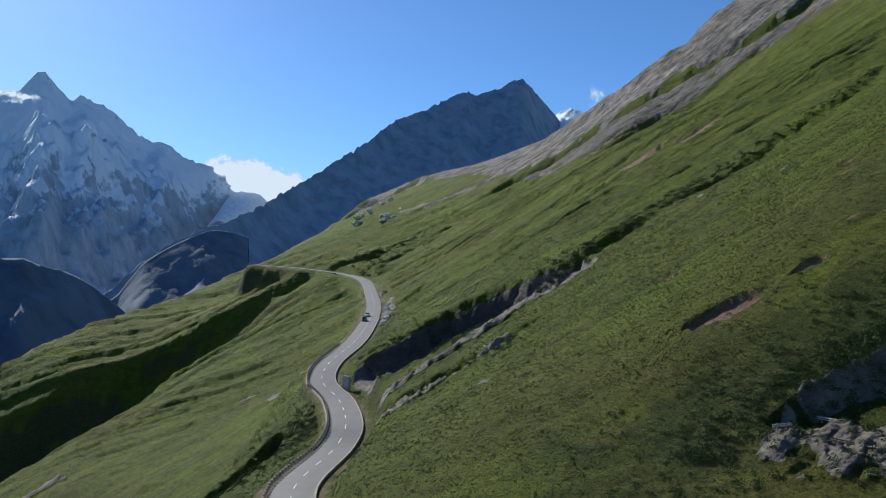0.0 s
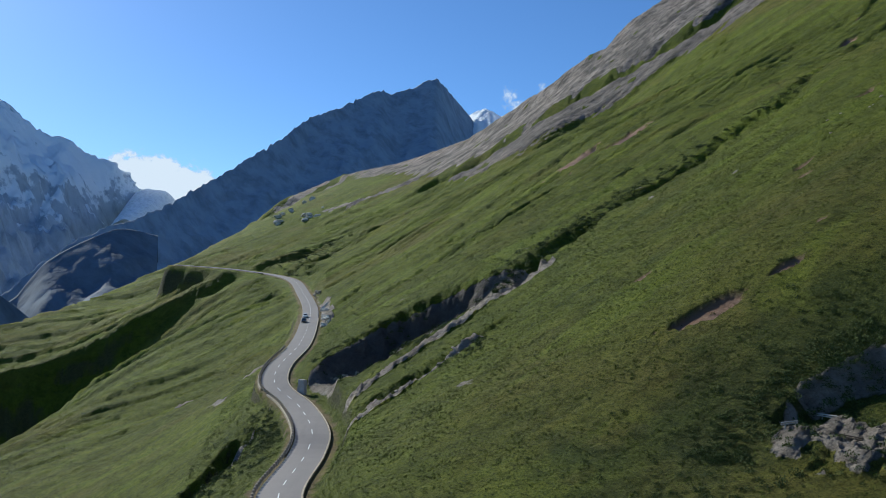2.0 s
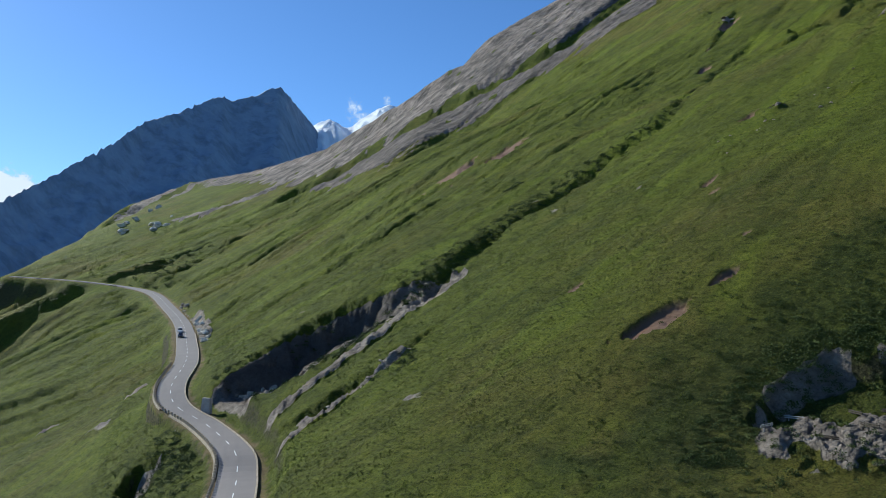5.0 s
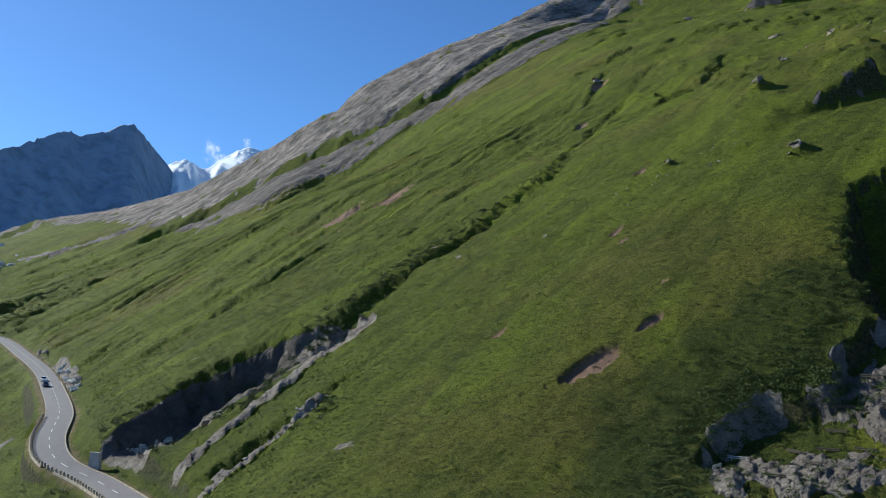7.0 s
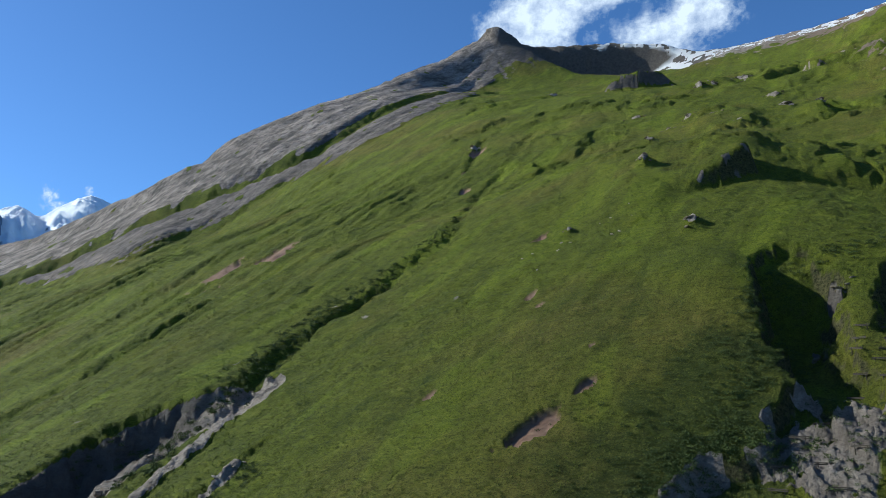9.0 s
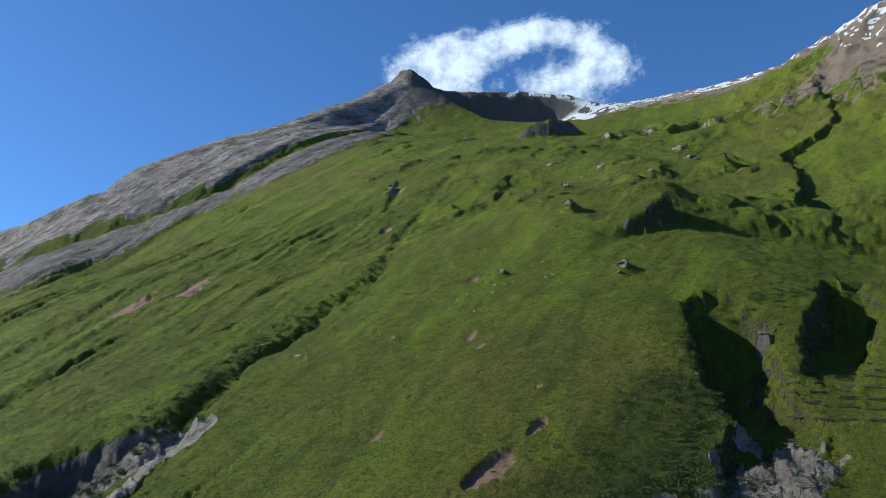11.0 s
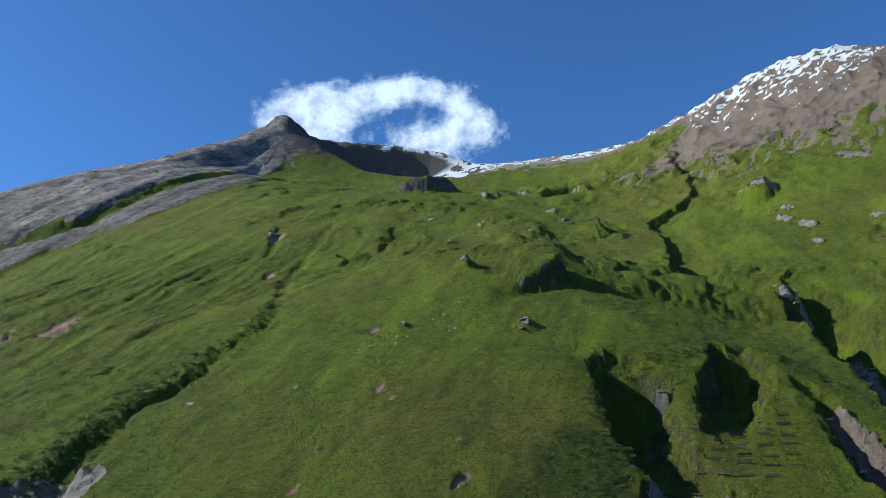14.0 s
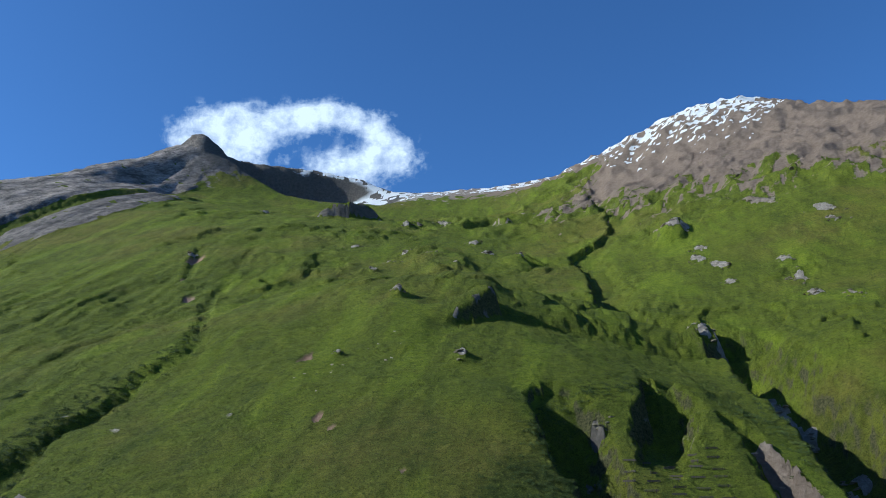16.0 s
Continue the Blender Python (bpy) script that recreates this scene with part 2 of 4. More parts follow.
# outcrops: x, y, size of the largest stone, reach
OUTCROPS = [(157, 181, 2.4, 4.0), (117, 137, 1.6, 2.8), (216, 92, 2.6, 5.5), (402, 136, 4.2, 12), (340, 112, 1.8, 8), (322, 70, 2.2, 7), (296, 62, 1.8, 6), (270, 56, 1.6, 7), (255, 43, 2.2, 5),
            (189, 68, 2.0, 4.5), (175, 60, 2.0, 5), (112, 173, 1.0, 2.2), (450, 351, 2.8, 8), (490, 340, 3.2, 10), (255, 380, 2.2, 7), (426, 476, 3.0, 9), (94, 97, 1.8, 3), (105, 98, 2.2, 3),
            (150, 49, 2.0, 6), (375, 246, 2.6, 8), (410, 272, 2.6, 9), (345, 211, 2.4, 6), (440, 90, 3.0, 16), (395, 50, 2.2, 10), (500, 60, 4, 22), (540, 110, 4, 18), (300, 232, 1.4, 5),
            (334, 320, 2.0, 6), (305, 276, 1.8, 5), (328, 280, 2.2, 5), (326, 262, 2.0, 6), (281, 272, 1.6, 5), (486, 334, 2.8, 9), (457, 344, 2.6, 8), (359, 113, 2.4, 9), (326, 99, 2.2, 8),
            (299, 92, 1.8, 6), (272, 57, 2.0, 6), (434, 81, 3.4, 16), (372, 45, 2.8, 12), (301, 64, 2.0, 6)]
# the lower edge of the slabs under the crest
SLAB_EDGE = [(-90, 1010), (10, 930), (52, 770), (74, 640), (100, 556), (185, 574), (242, 551), (309, 541), (415, 590), (529, 680), (560, 700)]
ROAD_CUT = [(-23, 300), (-24, 322), (-25, 350), (-30, 380)]


def local(x, y, line, margin):
    p = np.array(line)
    return (x > p[:, 0].min() - margin) & (x < p[:, 0].max() + margin) & (y > p[:, 1].min() - margin) & (y < p[:, 1].max() + margin)


def blob(x, y, cx, cy, along_r, across_r, turn):
    c, s = math.cos(radians(turn)), math.sin(radians(turn))
    u, v = ((x - cx) * c + (y - cy) * s) / along_r, (-(x - cx) * s + (y - cy) * c) / across_r
    return u * u + v * v


def land(x, y):
    """Height of the land, and the shares of bare rock, soil, snow and lush grass at each place."""
    x, y = np.asarray(x, float), np.asarray(y, float)
    z = base(x, y)
    rock, soil, snow, lush = (np.zeros_like(z) for _ in range(4))
    far = np.hypot(x + 30, y - 20)
    wob = fbm(x / 14, y / 14, 3)
    fine = fbm(x / 3.1, y / 3.1, 3)
    # slabs under the crest, bared rock with ledges along its dip
    d, side, share, _ = along([(a, b, 0) for a, b in SLAB_EDGE], x, y)
    up = np.where(side < 0, d, -d) + 16 * fbm((x * 0.95 + y * 0.3) / 120, (y * 0.95 - x * 0.3) / 16, 4, 0.6)
    slab = smooth(-4, 6, up) * smooth(-20, 60, x + 30) * (y > 480) * smooth(600, 540, x)
    dip = (x * -0.35 + y * 0.94) + 5 * fbm(x / 200, y / 120, 2)
    ledges = np.abs(((dip / 9.0) % 1) - 0.5) * 2
    z = z + slab * (0.7 * ledges ** 2 + 1.5 * (np.abs(((dip / 23.0) % 1) - 0.5) * 2))
    strip, strip_side, _, _ = along([(60, 700, 0), (108, 672, 0), (161, 645, 0), (217, 615, 0), (260, 598, 0), (300, 608, 0), (380, 635, 0), (449, 660, 0)], x, y)
    turf = smooth(15, 7, strip + 16 * fbm((x * 0.95 + y * 0.3) / 90, (y * 0.95 - x * 0.3) / 18, 3)) * (x > 40)
    rock = np.maximum(rock, slab * (1 - turf) * smooth(-0.75, -0.3, wob + 0.5 * fbm(x / 60, y / 20 + 7, 3)))
    # folds that run down the slope, and hummocks
    across, down = x * -0.36 + y * 0.93, x * 0.93 + y * 0.36
    across_w = across + 10 * fbm(x / 75, y / 75, 3)
    folds = fbm(down / 260 + 3, across_w / 17, 4, 0.5, True)
    calm = smooth(60, 260, far)
    lower = smooth(205, 300, y) * np.clip(far / 350, 0, 1.4) * smooth(900, 650, far) * smooth(270, 150, x)
    z = z - (0.15 + 2.2 * lower + 0.4 * lower * smooth(20, -60, x)) * np.clip(folds, -0.4, 1) * (1 - slab)
    z = z + fbm(x / 60, y / 60, 2) * (0.8 + 1.6 * calm) + fbm(down / 40, across / 13, 3) * (0.25 + 0.5 * calm) * (1 - slab)
    z = z + (wob * (0.3 + 0.4 * calm) + fine * (0.22 + 0.26 * calm)) * (1 - 0.7 * slab)
    # small broken steps in the turf, most of them on the upper meadow
    patchy = smooth(-0.05, 0.25, fbm(x / 85 + 11, y / 85, 2)) * smooth(110, 230, x) * smooth(620, 480, x) * (1 - slab)
    z = z + patchy * (1.5 * smooth(-0.03, 0.03, fbm(x / 34, y / 22 + 8, 3)) + 0.7 * smooth(0.0, 0.04, fbm(x / 17 + 6, y / 11, 3)))
    step = fbm(down / 55 + 4, across_w / 7 + 2, 3)
    z = z - 0.45 * lower * smooth(0.12, 0.2, step) * smooth(0.42, 0.2, step)
    for cx, cy, size, reach in OUTCROPS:
        m = local(x, y, [(cx, cy)], reach * 2.2)
        q = blob(x[m], y[m], cx, cy, reach * 0.75, reach * 0.42, 35) + 1.5 * wob[m] + 0.9 * fine[m]
        lump = smooth(1.0, 0.35, q)
        rock[m] = np.maximum(rock[m], lump)
        z[m] += lump * size * (0.30 + 0.25 * fine[m])
    east_high = smooth(380, 520, x) * smooth(430, 330, y)
    z = z + east_high * 9 * fbm(x / 60, y / 45 + 5, 4, 0.5, True)
    for line, floor, right, left, bare in GULLIES:
        m = local(x, y, line, 60)
        d, side, share, depth = along(line, x[m], y[m])
        deep = max(p[2] for p in line)
        k = 0.35 + 0.65 * depth / deep
        d = d + (wob[m] * 2.6 + fine[m] * 1.5) * min(1.0, max(right, left) / 4)
        bank = np.where(side > 0, right, left) * k
        cut = np.clip(1 - (d - floor) / bank, 0, 1)
        cut = cut * cut * (3 - 2 * cut)
        z[m] -= depth * cut
        if bare > 0.8:
            rock[m] = np.maximum(rock[m], smooth(0.10, 0.32, cut + 0.25 * wob[m]))
        steep = cut * (1 - cut) * 4 * smooth(4.0, 6.5, depth)
        rock[m] = np.maximum(rock[m], bare * smooth(0.25, 0.7, steep + 0.7 * wob[m]))
    for line, width, reach, bare, turn, lift in SCARPS:
        m = local(x, y, line, reach * 2.5)
        d, side, share, drop = along(line, x[m], y[m])
        ends = smooth(0, 0.06, share) * smooth(1, 0.94, share)
        s = d * side * turn + wob[m] * 1.5 + fine[m] * 0.5
        fall = smooth(0, width, s) * np.exp(-np.clip(s, 0, None) / reach) * ends
        z[m] += drop * ends * (lift * np.where(s > 0, np.clip(1 - s / width, 0, 1), np.exp(s / 11)) - (1 - lift) * 1.3 * fall)
        face = smooth(-0.8, 0.6, s) * smooth(width + 2.5, width * 0.7, s) * ends
        rock[m] = np.maximum(rock[m], face * bare * smooth(-0.35, 0.15, wob[m] + fine[m] * 0.5))
    lift_all = np.zeros_like(z)
    for line, gentle, steep, turn, bare in RIDGES:
        m = local(x, y, line, gentle * 1.6)
        d, side, share, h = along(line, x[m], y[m])
        s = d * side * turn + 1.3 * wob[m] + 0.7 * fine[m]
        lift = h * np.where(s < 0, smooth(-gentle, 0, s), smooth(steep, 0, s))
        lift_all[m] = np.maximum(lift_all[m], lift)
        face = smooth(-0.4, 0.4, s) * smooth(steep + 1.2, steep * 0.8, s) * smooth(1.5, 3.5, h)
        rock[m] = np.maximum(rock[m], bare * face * smooth(-0.4, 0.0, wob[m] + 0.6 * fine[m]))
    z = z + lift_all
    for cx, cy, h, a, b, turn in KNOLLS:
        m = local(x, y, [(cx, cy)], a * 2.2)
        q = blob(x[m], y[m], cx, cy, a, b, turn) * (1 + 0.6 * wob[m] + 0.4 * fine[m])
        top = np.exp(-q * q * 0.9)
        z[m] += h * top
        if h > 5 and a < 20:
            shady = smooth(-1.5, 1.5, (x[m] - cx) * 0.66 - (y[m] - cy) * 0.6 + 2 * wob[m]) if cx > 100 else 1.0
            rock[m] = np.maximum(rock[m], smooth(0.25, 0.55, top * (1 - top) * 3 + 0.4 * wob[m]) * 0.9 * shady)
    for line, width in ROCK_BEDS:
        m = local(x, y, line, 8)
        d, side, share, _ = along(line, x[m], y[m])
        bed = smooth(1.15, 0.85, d / width + 0.5 * wob[m] + 0.6 * fine[m]) * smooth(0, 0.05, share) * smooth(1, 0.95, share)
        rock[m] = np.maximum(rock[m], bed)
        z[m] += bed * (0.05 + 0.15 * np.abs(fine[m]))
    # the rock face below the bowl
    m = local(x, y, [(30, 50), (82, 92)], 6)
    d, side, share, _ = along([(40, 81, 0), (50, 79, 0), (60, 79, 0), (72, 81, 0)], x[m], y[m])
    open_face = smooth(10, 6.5, d + 3 * wob[m]) * smooth(90, 86, y[m] - (x[m] - 40) * 0.05 + 3 * wob[m])
    rock[m] = np.maximum(rock[m], open_face * smooth(-0.22, 0.05, wob[m] + 0.5 * fine[m]))
    z[m] += open_face * (0.4 * fbm(x[m] / 2.6, y[m] / 1.9, 4, 0.6, True) + 0.4 * np.abs(((z[m] / 1.6 + wob[m]) % 1) - 0.5))
    for cx, cy, a, b, turn in ((-78, 1028, 46, 12, 40), (-20, 1030, 40, 9, 20), (60, 960, 45, 8, -30)):
        rock = np.maximum(rock, smooth(1.2, 0.5, blob(x, y, cx, cy, a, b, turn) + 1.2 * wob))
    rough = fbm(x / 6, y / 6, 4, 0.55, True)
    leaf = (x * 0.33 - y * 0.55 + z * 0.77) / 2.3 + 1.6 * wob + 0.5 * fine
    z = z + rock * (1 - slab) * smooth(420, 300, far) * (0.45 * (leaf % 1) ** 2 + 0.2 * ((leaf * 2.7 + fine) % 1))
    z = z + rock * (rough * (0.25 + 0.5 * calm + 0.6 * smooth(400, 600, far))) * (1 - 0.88 * slab)
    for cx, cy, a, b, turn in SOIL:
        m = local(x, y, [(cx, cy)], a * 2)
        q = blob(x[m], y[m], cx, cy, a, b, turn) * (1 + 1.0 * wob[m] + 0.8 * fine[m])
        inside = smooth(1.25, 0.8, q)
        soil[m] = np.maximum(soil[m], inside)
        z[m] -= inside * min(0.9, 0.6 * b)
    # the crest, with the wall below the tower and the fall behind
    m = far > 430
    d, side, share, zc = along(SKYLINE, x[m], y[m])
    wall = smooth(628, 660, x[m]) * smooth(805, 740, x[m]) * (y[m] > 540)
    flute = wall * (4.5 * fbm(x[m] / 30, y[m] / 30, 4, 0.6) + 1.5 * fbm(x[m] / 9, y[m] / 9, 2))
    east = smooth(800, 850, x[m]) * smooth(600, 560, y[m])
    reach = 46 - 32 * np.maximum(wall, east)
    jag = 5 * fbm(x[m] / 26, y[m] / 26, 3, 0.55, True) - 3 + 3 * smooth(0.3, 0, d / 30)
    w = smooth(reach, reach * 0.12, d)
    z[m] -= wall * (16 * smooth(3, 7, d + flute) + 30 * smooth(9, 19, d + 1.3 * flute)) * smooth(1, 4, d) * np.exp(-np.clip(d - 24, 0, None) / 45)
    front = z[m] * (1 - w) + (zc + 0.4 * jag) * w
    z[m] = np.where(side < 0, zc - 0.75 * d + jag * 0.4, front)
    hard = smooth(110, 40, d + 40 * wob[m]) * (x[m] > 560) * (x[m] < 870) * (y[m] > 520)
    rock[m] = np.maximum(rock[m], hard)
    # screes and snow on the eastern summit and saddle
    high = smooth(-110, 90, z[m] - (312 + 0.25 * (y[m] - 150)) + 70 * fbm(x[m] / 90, y[m] / 34 + 3, 5, 0.6))
    high = high * smooth(400, 500, x[m]) * np.maximum(smooth(330, 270, y[m]), smooth(120, 60, d + 40 * wob[m])) * (y[m] < 620)
    high = np.clip(high + 4.5 * high * (1 - high) * fbm(x[m] / 26, y[m] / 9, 4, 0.65), 0, 1)
    rock[m] = np.maximum(rock[m], high)
    spots = fbm(x[m] / 16 + 9, y[m] / 30, 4, 0.6)
    specks = fbm(x[m] / 9, y[m] / 14 + 2, 4, 0.65)
    lane = smooth(30, 135, y[m]) * smooth(345, 250, y[m])
    cap = smooth(475, 590, z[m] + 70 * spots + 150 * specks) * (x[m] > 640) * lane
    saddle = smooth(90, 30, d) * smooth(-0.12, 0.2, 0.6 * spots + specks - 0.02 + 0.22 * np.sin(share * 90)) * (x[m] > 760) * (y[m] > 290) * (1 - wall)
    drift = smooth(110, 50, np.hypot(x[m] - 800, (y[m] - 635) * 0.8)) * smooth(-0.25, 0.1, 0.6 * spots + 0.8 * specks)
    foot = smooth(24, 6, np.abs(d - 42 - 24 * wob[m])) * (d > 20) * wall * smooth(-0.15, 0.15, spots) * smooth(675, 730, x[m])
    dust = smooth(7, 2, d) * smooth(640, 670, x[m]) * smooth(0.0, 0.2, specks + 0.05) * (1 - 0.6 * (wall > 0.3))
    snow[m] = np.maximum.reduce([dust, smooth(0.35, 0.6, cap), saddle, drift, foot])
    lush = smooth(0.14, 0.42, fbm(down / 75 + 4, across / 15, 3) + 0.2 * wob) * 0.7
    for cx, cy, a, b, turn in LUSH_SPOTS:
        lush = np.maximum(lush, smooth(1.2, 0.3, blob(x, y, cx, cy, a, b, turn) + 1.1 * wob))
    lush = lush * smooth(0.1, -0.1, rock)
    # the road bed
    d, side, share, zr = (np.full_like(z, v) for v in (1e3, 1, 0, 0))
    m = local(x, y, ROAD_LINE, 15)
    d[m], side[m], share[m], zr[m] = along(ROAD_LINE, x[m], y[m])
    dam = (side < 0) & (y > 135) & (y < 245)
    bed = np.where(dam, smooth(5.6, 4.5, d), np.where(y > 430, smooth(14, 4.8, d), smooth(8.5, 4.6, d)))
    z = z * (1 - bed) + (zr - 0.3) * bed
    rock, soil = rock * (1 - bed), np.maximum(soil * (1 - bed), 0.55 * smooth(5.4, 4.0, d + 1.2 * fine))
    d2, side2, _, _ = along([(a, b, 0) for a, b in ROAD_CUT], x, y)
    rock = np.maximum(rock, smooth(4.0, 2.0, d2 + 3 * wob + 2 * fine) * (side > 0) * (d > 4.3))
    return z, rock, soil, snow, lush
# ---- end of landform ----

# ---- materials ----
def material(name, build, rough=0.9, spec=0.2):
    m = bpy.data.materials.new(name)
    m.use_nodes = True
    b = m.node_tree.nodes["Principled BSDF"]
    b.inputs["Roughness"].default_value, b.inputs["Specular IOR Level"].default_value = rough, spec
    build(m.node_tree, b)
    return m


def noise_node(t, scale, detail=4, rough=0.55, stretch=None, turn=0):
    n = t.nodes.new("ShaderNodeTexNoise")
    n.inputs["Scale"].default_value, n.inputs["Detail"].default_value, n.inputs["Roughness"].default_value = scale, detail, rough
    c = t.nodes.new("ShaderNodeTexCoord").outputs["Object"]
    if stretch:
        mp = t.nodes.new("ShaderNodeMapping")
        mp.vector_type = "TEXTURE"
        mp.inputs["Scale"].default_value, mp.inputs["Rotation"].default_value = stretch, (0, 0, radians(turn))
        t.links.new(c, mp.inputs["Vector"])
        c = mp.outputs["Vector"]
    t.links.new(c, n.inputs["Vector"])
    return n.outputs["Fac"]


def ramp(t, fac, stops):
    r = t.nodes.new("ShaderNodeValToRGB")
    els = r.color_ramp.elements
    for k, (at, col) in enumerate(stops):
        e = els[k] if k < 2 else els.new(at)
        e.position, e.color = at, (*col, 1)
    t.links.new(fac, r.inputs["Fac"])
    return r.outputs["Color"]


def grey(t, fac, a, b):
    r = t.nodes.new("ShaderNodeMapRange")
    r.inputs["From Min"].default_value, r.inputs["From Max"].default_value = a, b
    t.links.new(fac, r.inputs["Value"])
    return r.outputs["Result"]


def calc(t, op, a, b):
    n = t.nodes.new("ShaderNodeMath")
    n.operation = op
    for socket, v in zip(n.inputs, (a, b)):
        if isinstance(v, (int, float)):
            socket.default_value = v
        else:
            t.links.new(v, socket)
    return n.outputs[0]


def mix(t, fac, a, b, mode="MIX"):
    m = t.nodes.new("ShaderNodeMix")
    m.data_type, m.blend_type = "RGBA", mode
    for socket, v in ((m.inputs[0], fac), (m.inputs[6], a), (m.inputs[7], b)):
        if isinstance(v, (int, float)):
            socket.default_value = v
        elif isinstance(v, tuple):
            socket.default_value = (*v, 1)
        else:
            t.links.new(v, socket)
    return m.outputs[2]


def bump(t, bsdf, height, strength, dist):
    b = t.nodes.new("ShaderNodeBump")
    b.inputs["Strength"].default_value, b.inputs["Distance"].default_value = strength, dist
    t.links.new(height, b.inputs["Height"])
    t.links.new(b.outputs["Normal"], bsdf.inputs["Normal"])


def share_of(t, name):
    a = t.nodes.new("ShaderNodeAttribute")
    a.attribute_name = name
    return a.outputs["Fac"]


def meadow(t, bsdf):
    big = noise_node(t, 0.012, 5, 0.6)
    mid = noise_node(t, 0.22, 6, 0.65)
    long_streak = noise_node(t, 1.0, 7, 0.68, (60, 6, 20), 20)
    streak = noise_node(t, 1.0, 6, 0.65, (4, 0.8, 1.6), 118)
    tuft = noise_node(t, 0.9, 7, 0.7)
    fine = noise_node(t, 3.2, 9, 0.85)
    grass = ramp(t, mid, [(0.30, (0.096, 0.118, 0.009)), (0.5, (0.138, 0.162, 0.011)), (0.7, (0.182, 0.198, 0.015))])
    patch = noise_node(t, 0.05, 6, 0.68)
    grass = mix(t, calc(t, "MULTIPLY", grey(t, big, 0.50, 0.66), 0.75), grass, (0.190, 0.155, 0.030))
    grass = mix(t, calc(t, "MULTIPLY", grey(t, long_streak, 0.50, 0.66), 0.55), grass, (0.054, 0.072, 0.009))
    grass = mix(t, calc(t, "MULTIPLY", grey(t, long_streak, 0.46, 0.32), 0.40), grass, (0.185, 0.215, 0.018))
    grass = mix(t, calc(t, "MULTIPLY", grey(t, patch, 0.50, 0.62), 0.45), grass, (0.070, 0.094, 0.010))
    grass = mix(t, calc(t, "MULTIPLY", share_of(t, "lush"), 0.85), grass, (0.255, 0.325, 0.012))
    # darker herbs, with shade of the turning slope put into the grass colour
    grass = mix(t, calc(t, "MULTIPLY", share_of(t, "herb_shade"), 0.75), grass, (0.040, 0.058, 0.009))
    grass = mix(t, calc(t, "MULTIPLY", grey(t, tuft, 0.52, 0.66), 0.5), grass, (0.034, 0.046, 0.007))
    grass = mix(t, calc(t, "MULTIPLY", grey(t, tuft, 0.46, 0.34), 0.35), grass, (0.23, 0.245, 0.035))
    grass = mix(t, calc(t, "MULTIPLY", grey(t, streak, 0.52, 0.68), 0.45), grass, (0.036, 0.050, 0.009))
    grass = mix(t, calc(t, "MULTIPLY", grey(t, fine, 0.50, 0.60), 0.8), grass, (0.020, 0.028, 0.006))
    grass = mix(t, calc(t, "MULTIPLY", grey(t, fine, 0.46, 0.36), 0.5), grass, (0.25, 0.26, 0.05))
    # rock, cracked and banded along its dip
    r1 = noise_node(t, 0.30, 8, 0.7)
    r2 = noise_node(t, 1.0, 9, 0.72, (90, 3.2, 4.0), 18)
    beds = noise_node(t, 1.0, 9, 0.7, (260, 11, 14), 16)
    r3 = noise_node(t, 1.7, 9, 0.75)
    v = t.nodes.new("ShaderNodeTexVoronoi")
    v.feature = "DISTANCE_TO_EDGE"
    v.inputs["Scale"].default_value = 0.7
    warp = t.nodes.new("ShaderNodeVectorMath")
    warp.operation = "MULTIPLY_ADD"
    warp.inputs[1].default_value = (1, 1, 2.2)
    t.links.new(t.nodes.new("ShaderNodeTexCoord").outputs["Object"], warp.inputs[0])
    t.links.new(r3, warp.inputs[2])
    t.links.new(warp.outputs[0], v.inputs["Vector"])
    crack = grey(t, v.outputs["Distance"], 0.10, 0.0)
    stone = ramp(t, r1, [(0.28, (0.17, 0.142, 0.115)), (0.5, (0.38, 0.325, 0.27)), (0.72, (0.60, 0.52, 0.44))])
    slate = mix(t, grey(t, beds, 0.36, 0.62), (0.54, 0.45, 0.385), (0.14, 0.122, 0.105))
    slate = mix(t, calc(t, "MULTIPLY", grey(t, r2, 0.50, 0.60), 0.75), slate, (0.105, 0.092, 0.082))
    slate = mix(t, calc(t, "MULTIPLY", grey(t, r2, 0.44, 0.34), 0.55), slate, (0.60, 0.51, 0.44))
    stone = mix(t, share_of(t, "slab"), stone, slate)
    stone = mix(t, calc(t, "MULTIPLY", grey(t, r3, 0.5, 0.66), 0.55), stone, (0.085, 0.072, 0.06))
    stone = mix(t, calc(t, "MULTIPLY", crack, 0.15), stone, (0.04, 0.036, 0.034))
    stone = mix(t, calc(t, "MULTIPLY", share_of(t, "brown"), 0.85), stone, mix(t, r1, (0.13, 0.088, 0.06), (0.31, 0.225, 0.16)))
    # dark share: shade painted on gully and crag faces, and darker rock
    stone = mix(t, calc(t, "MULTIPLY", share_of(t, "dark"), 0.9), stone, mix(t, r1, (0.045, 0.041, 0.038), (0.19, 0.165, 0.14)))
    earth = mix(t, mid, (0.22, 0.125, 0.08), (0.46, 0.31, 0.22))
    whole = mix(t, share_of(t, "soil"), grass, earth)
    edge = calc(t, "ADD", share_of(t, "rock"), calc(t, "MULTIPLY", calc(t, "SUBTRACT", mid, 0.5), 0.9))
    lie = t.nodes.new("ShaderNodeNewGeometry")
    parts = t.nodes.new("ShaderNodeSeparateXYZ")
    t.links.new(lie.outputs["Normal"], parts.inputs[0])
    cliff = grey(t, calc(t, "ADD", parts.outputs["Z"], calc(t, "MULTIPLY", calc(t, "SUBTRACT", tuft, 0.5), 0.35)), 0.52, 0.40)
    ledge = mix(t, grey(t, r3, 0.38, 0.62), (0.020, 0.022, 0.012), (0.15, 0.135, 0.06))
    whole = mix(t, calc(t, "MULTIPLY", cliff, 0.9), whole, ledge)
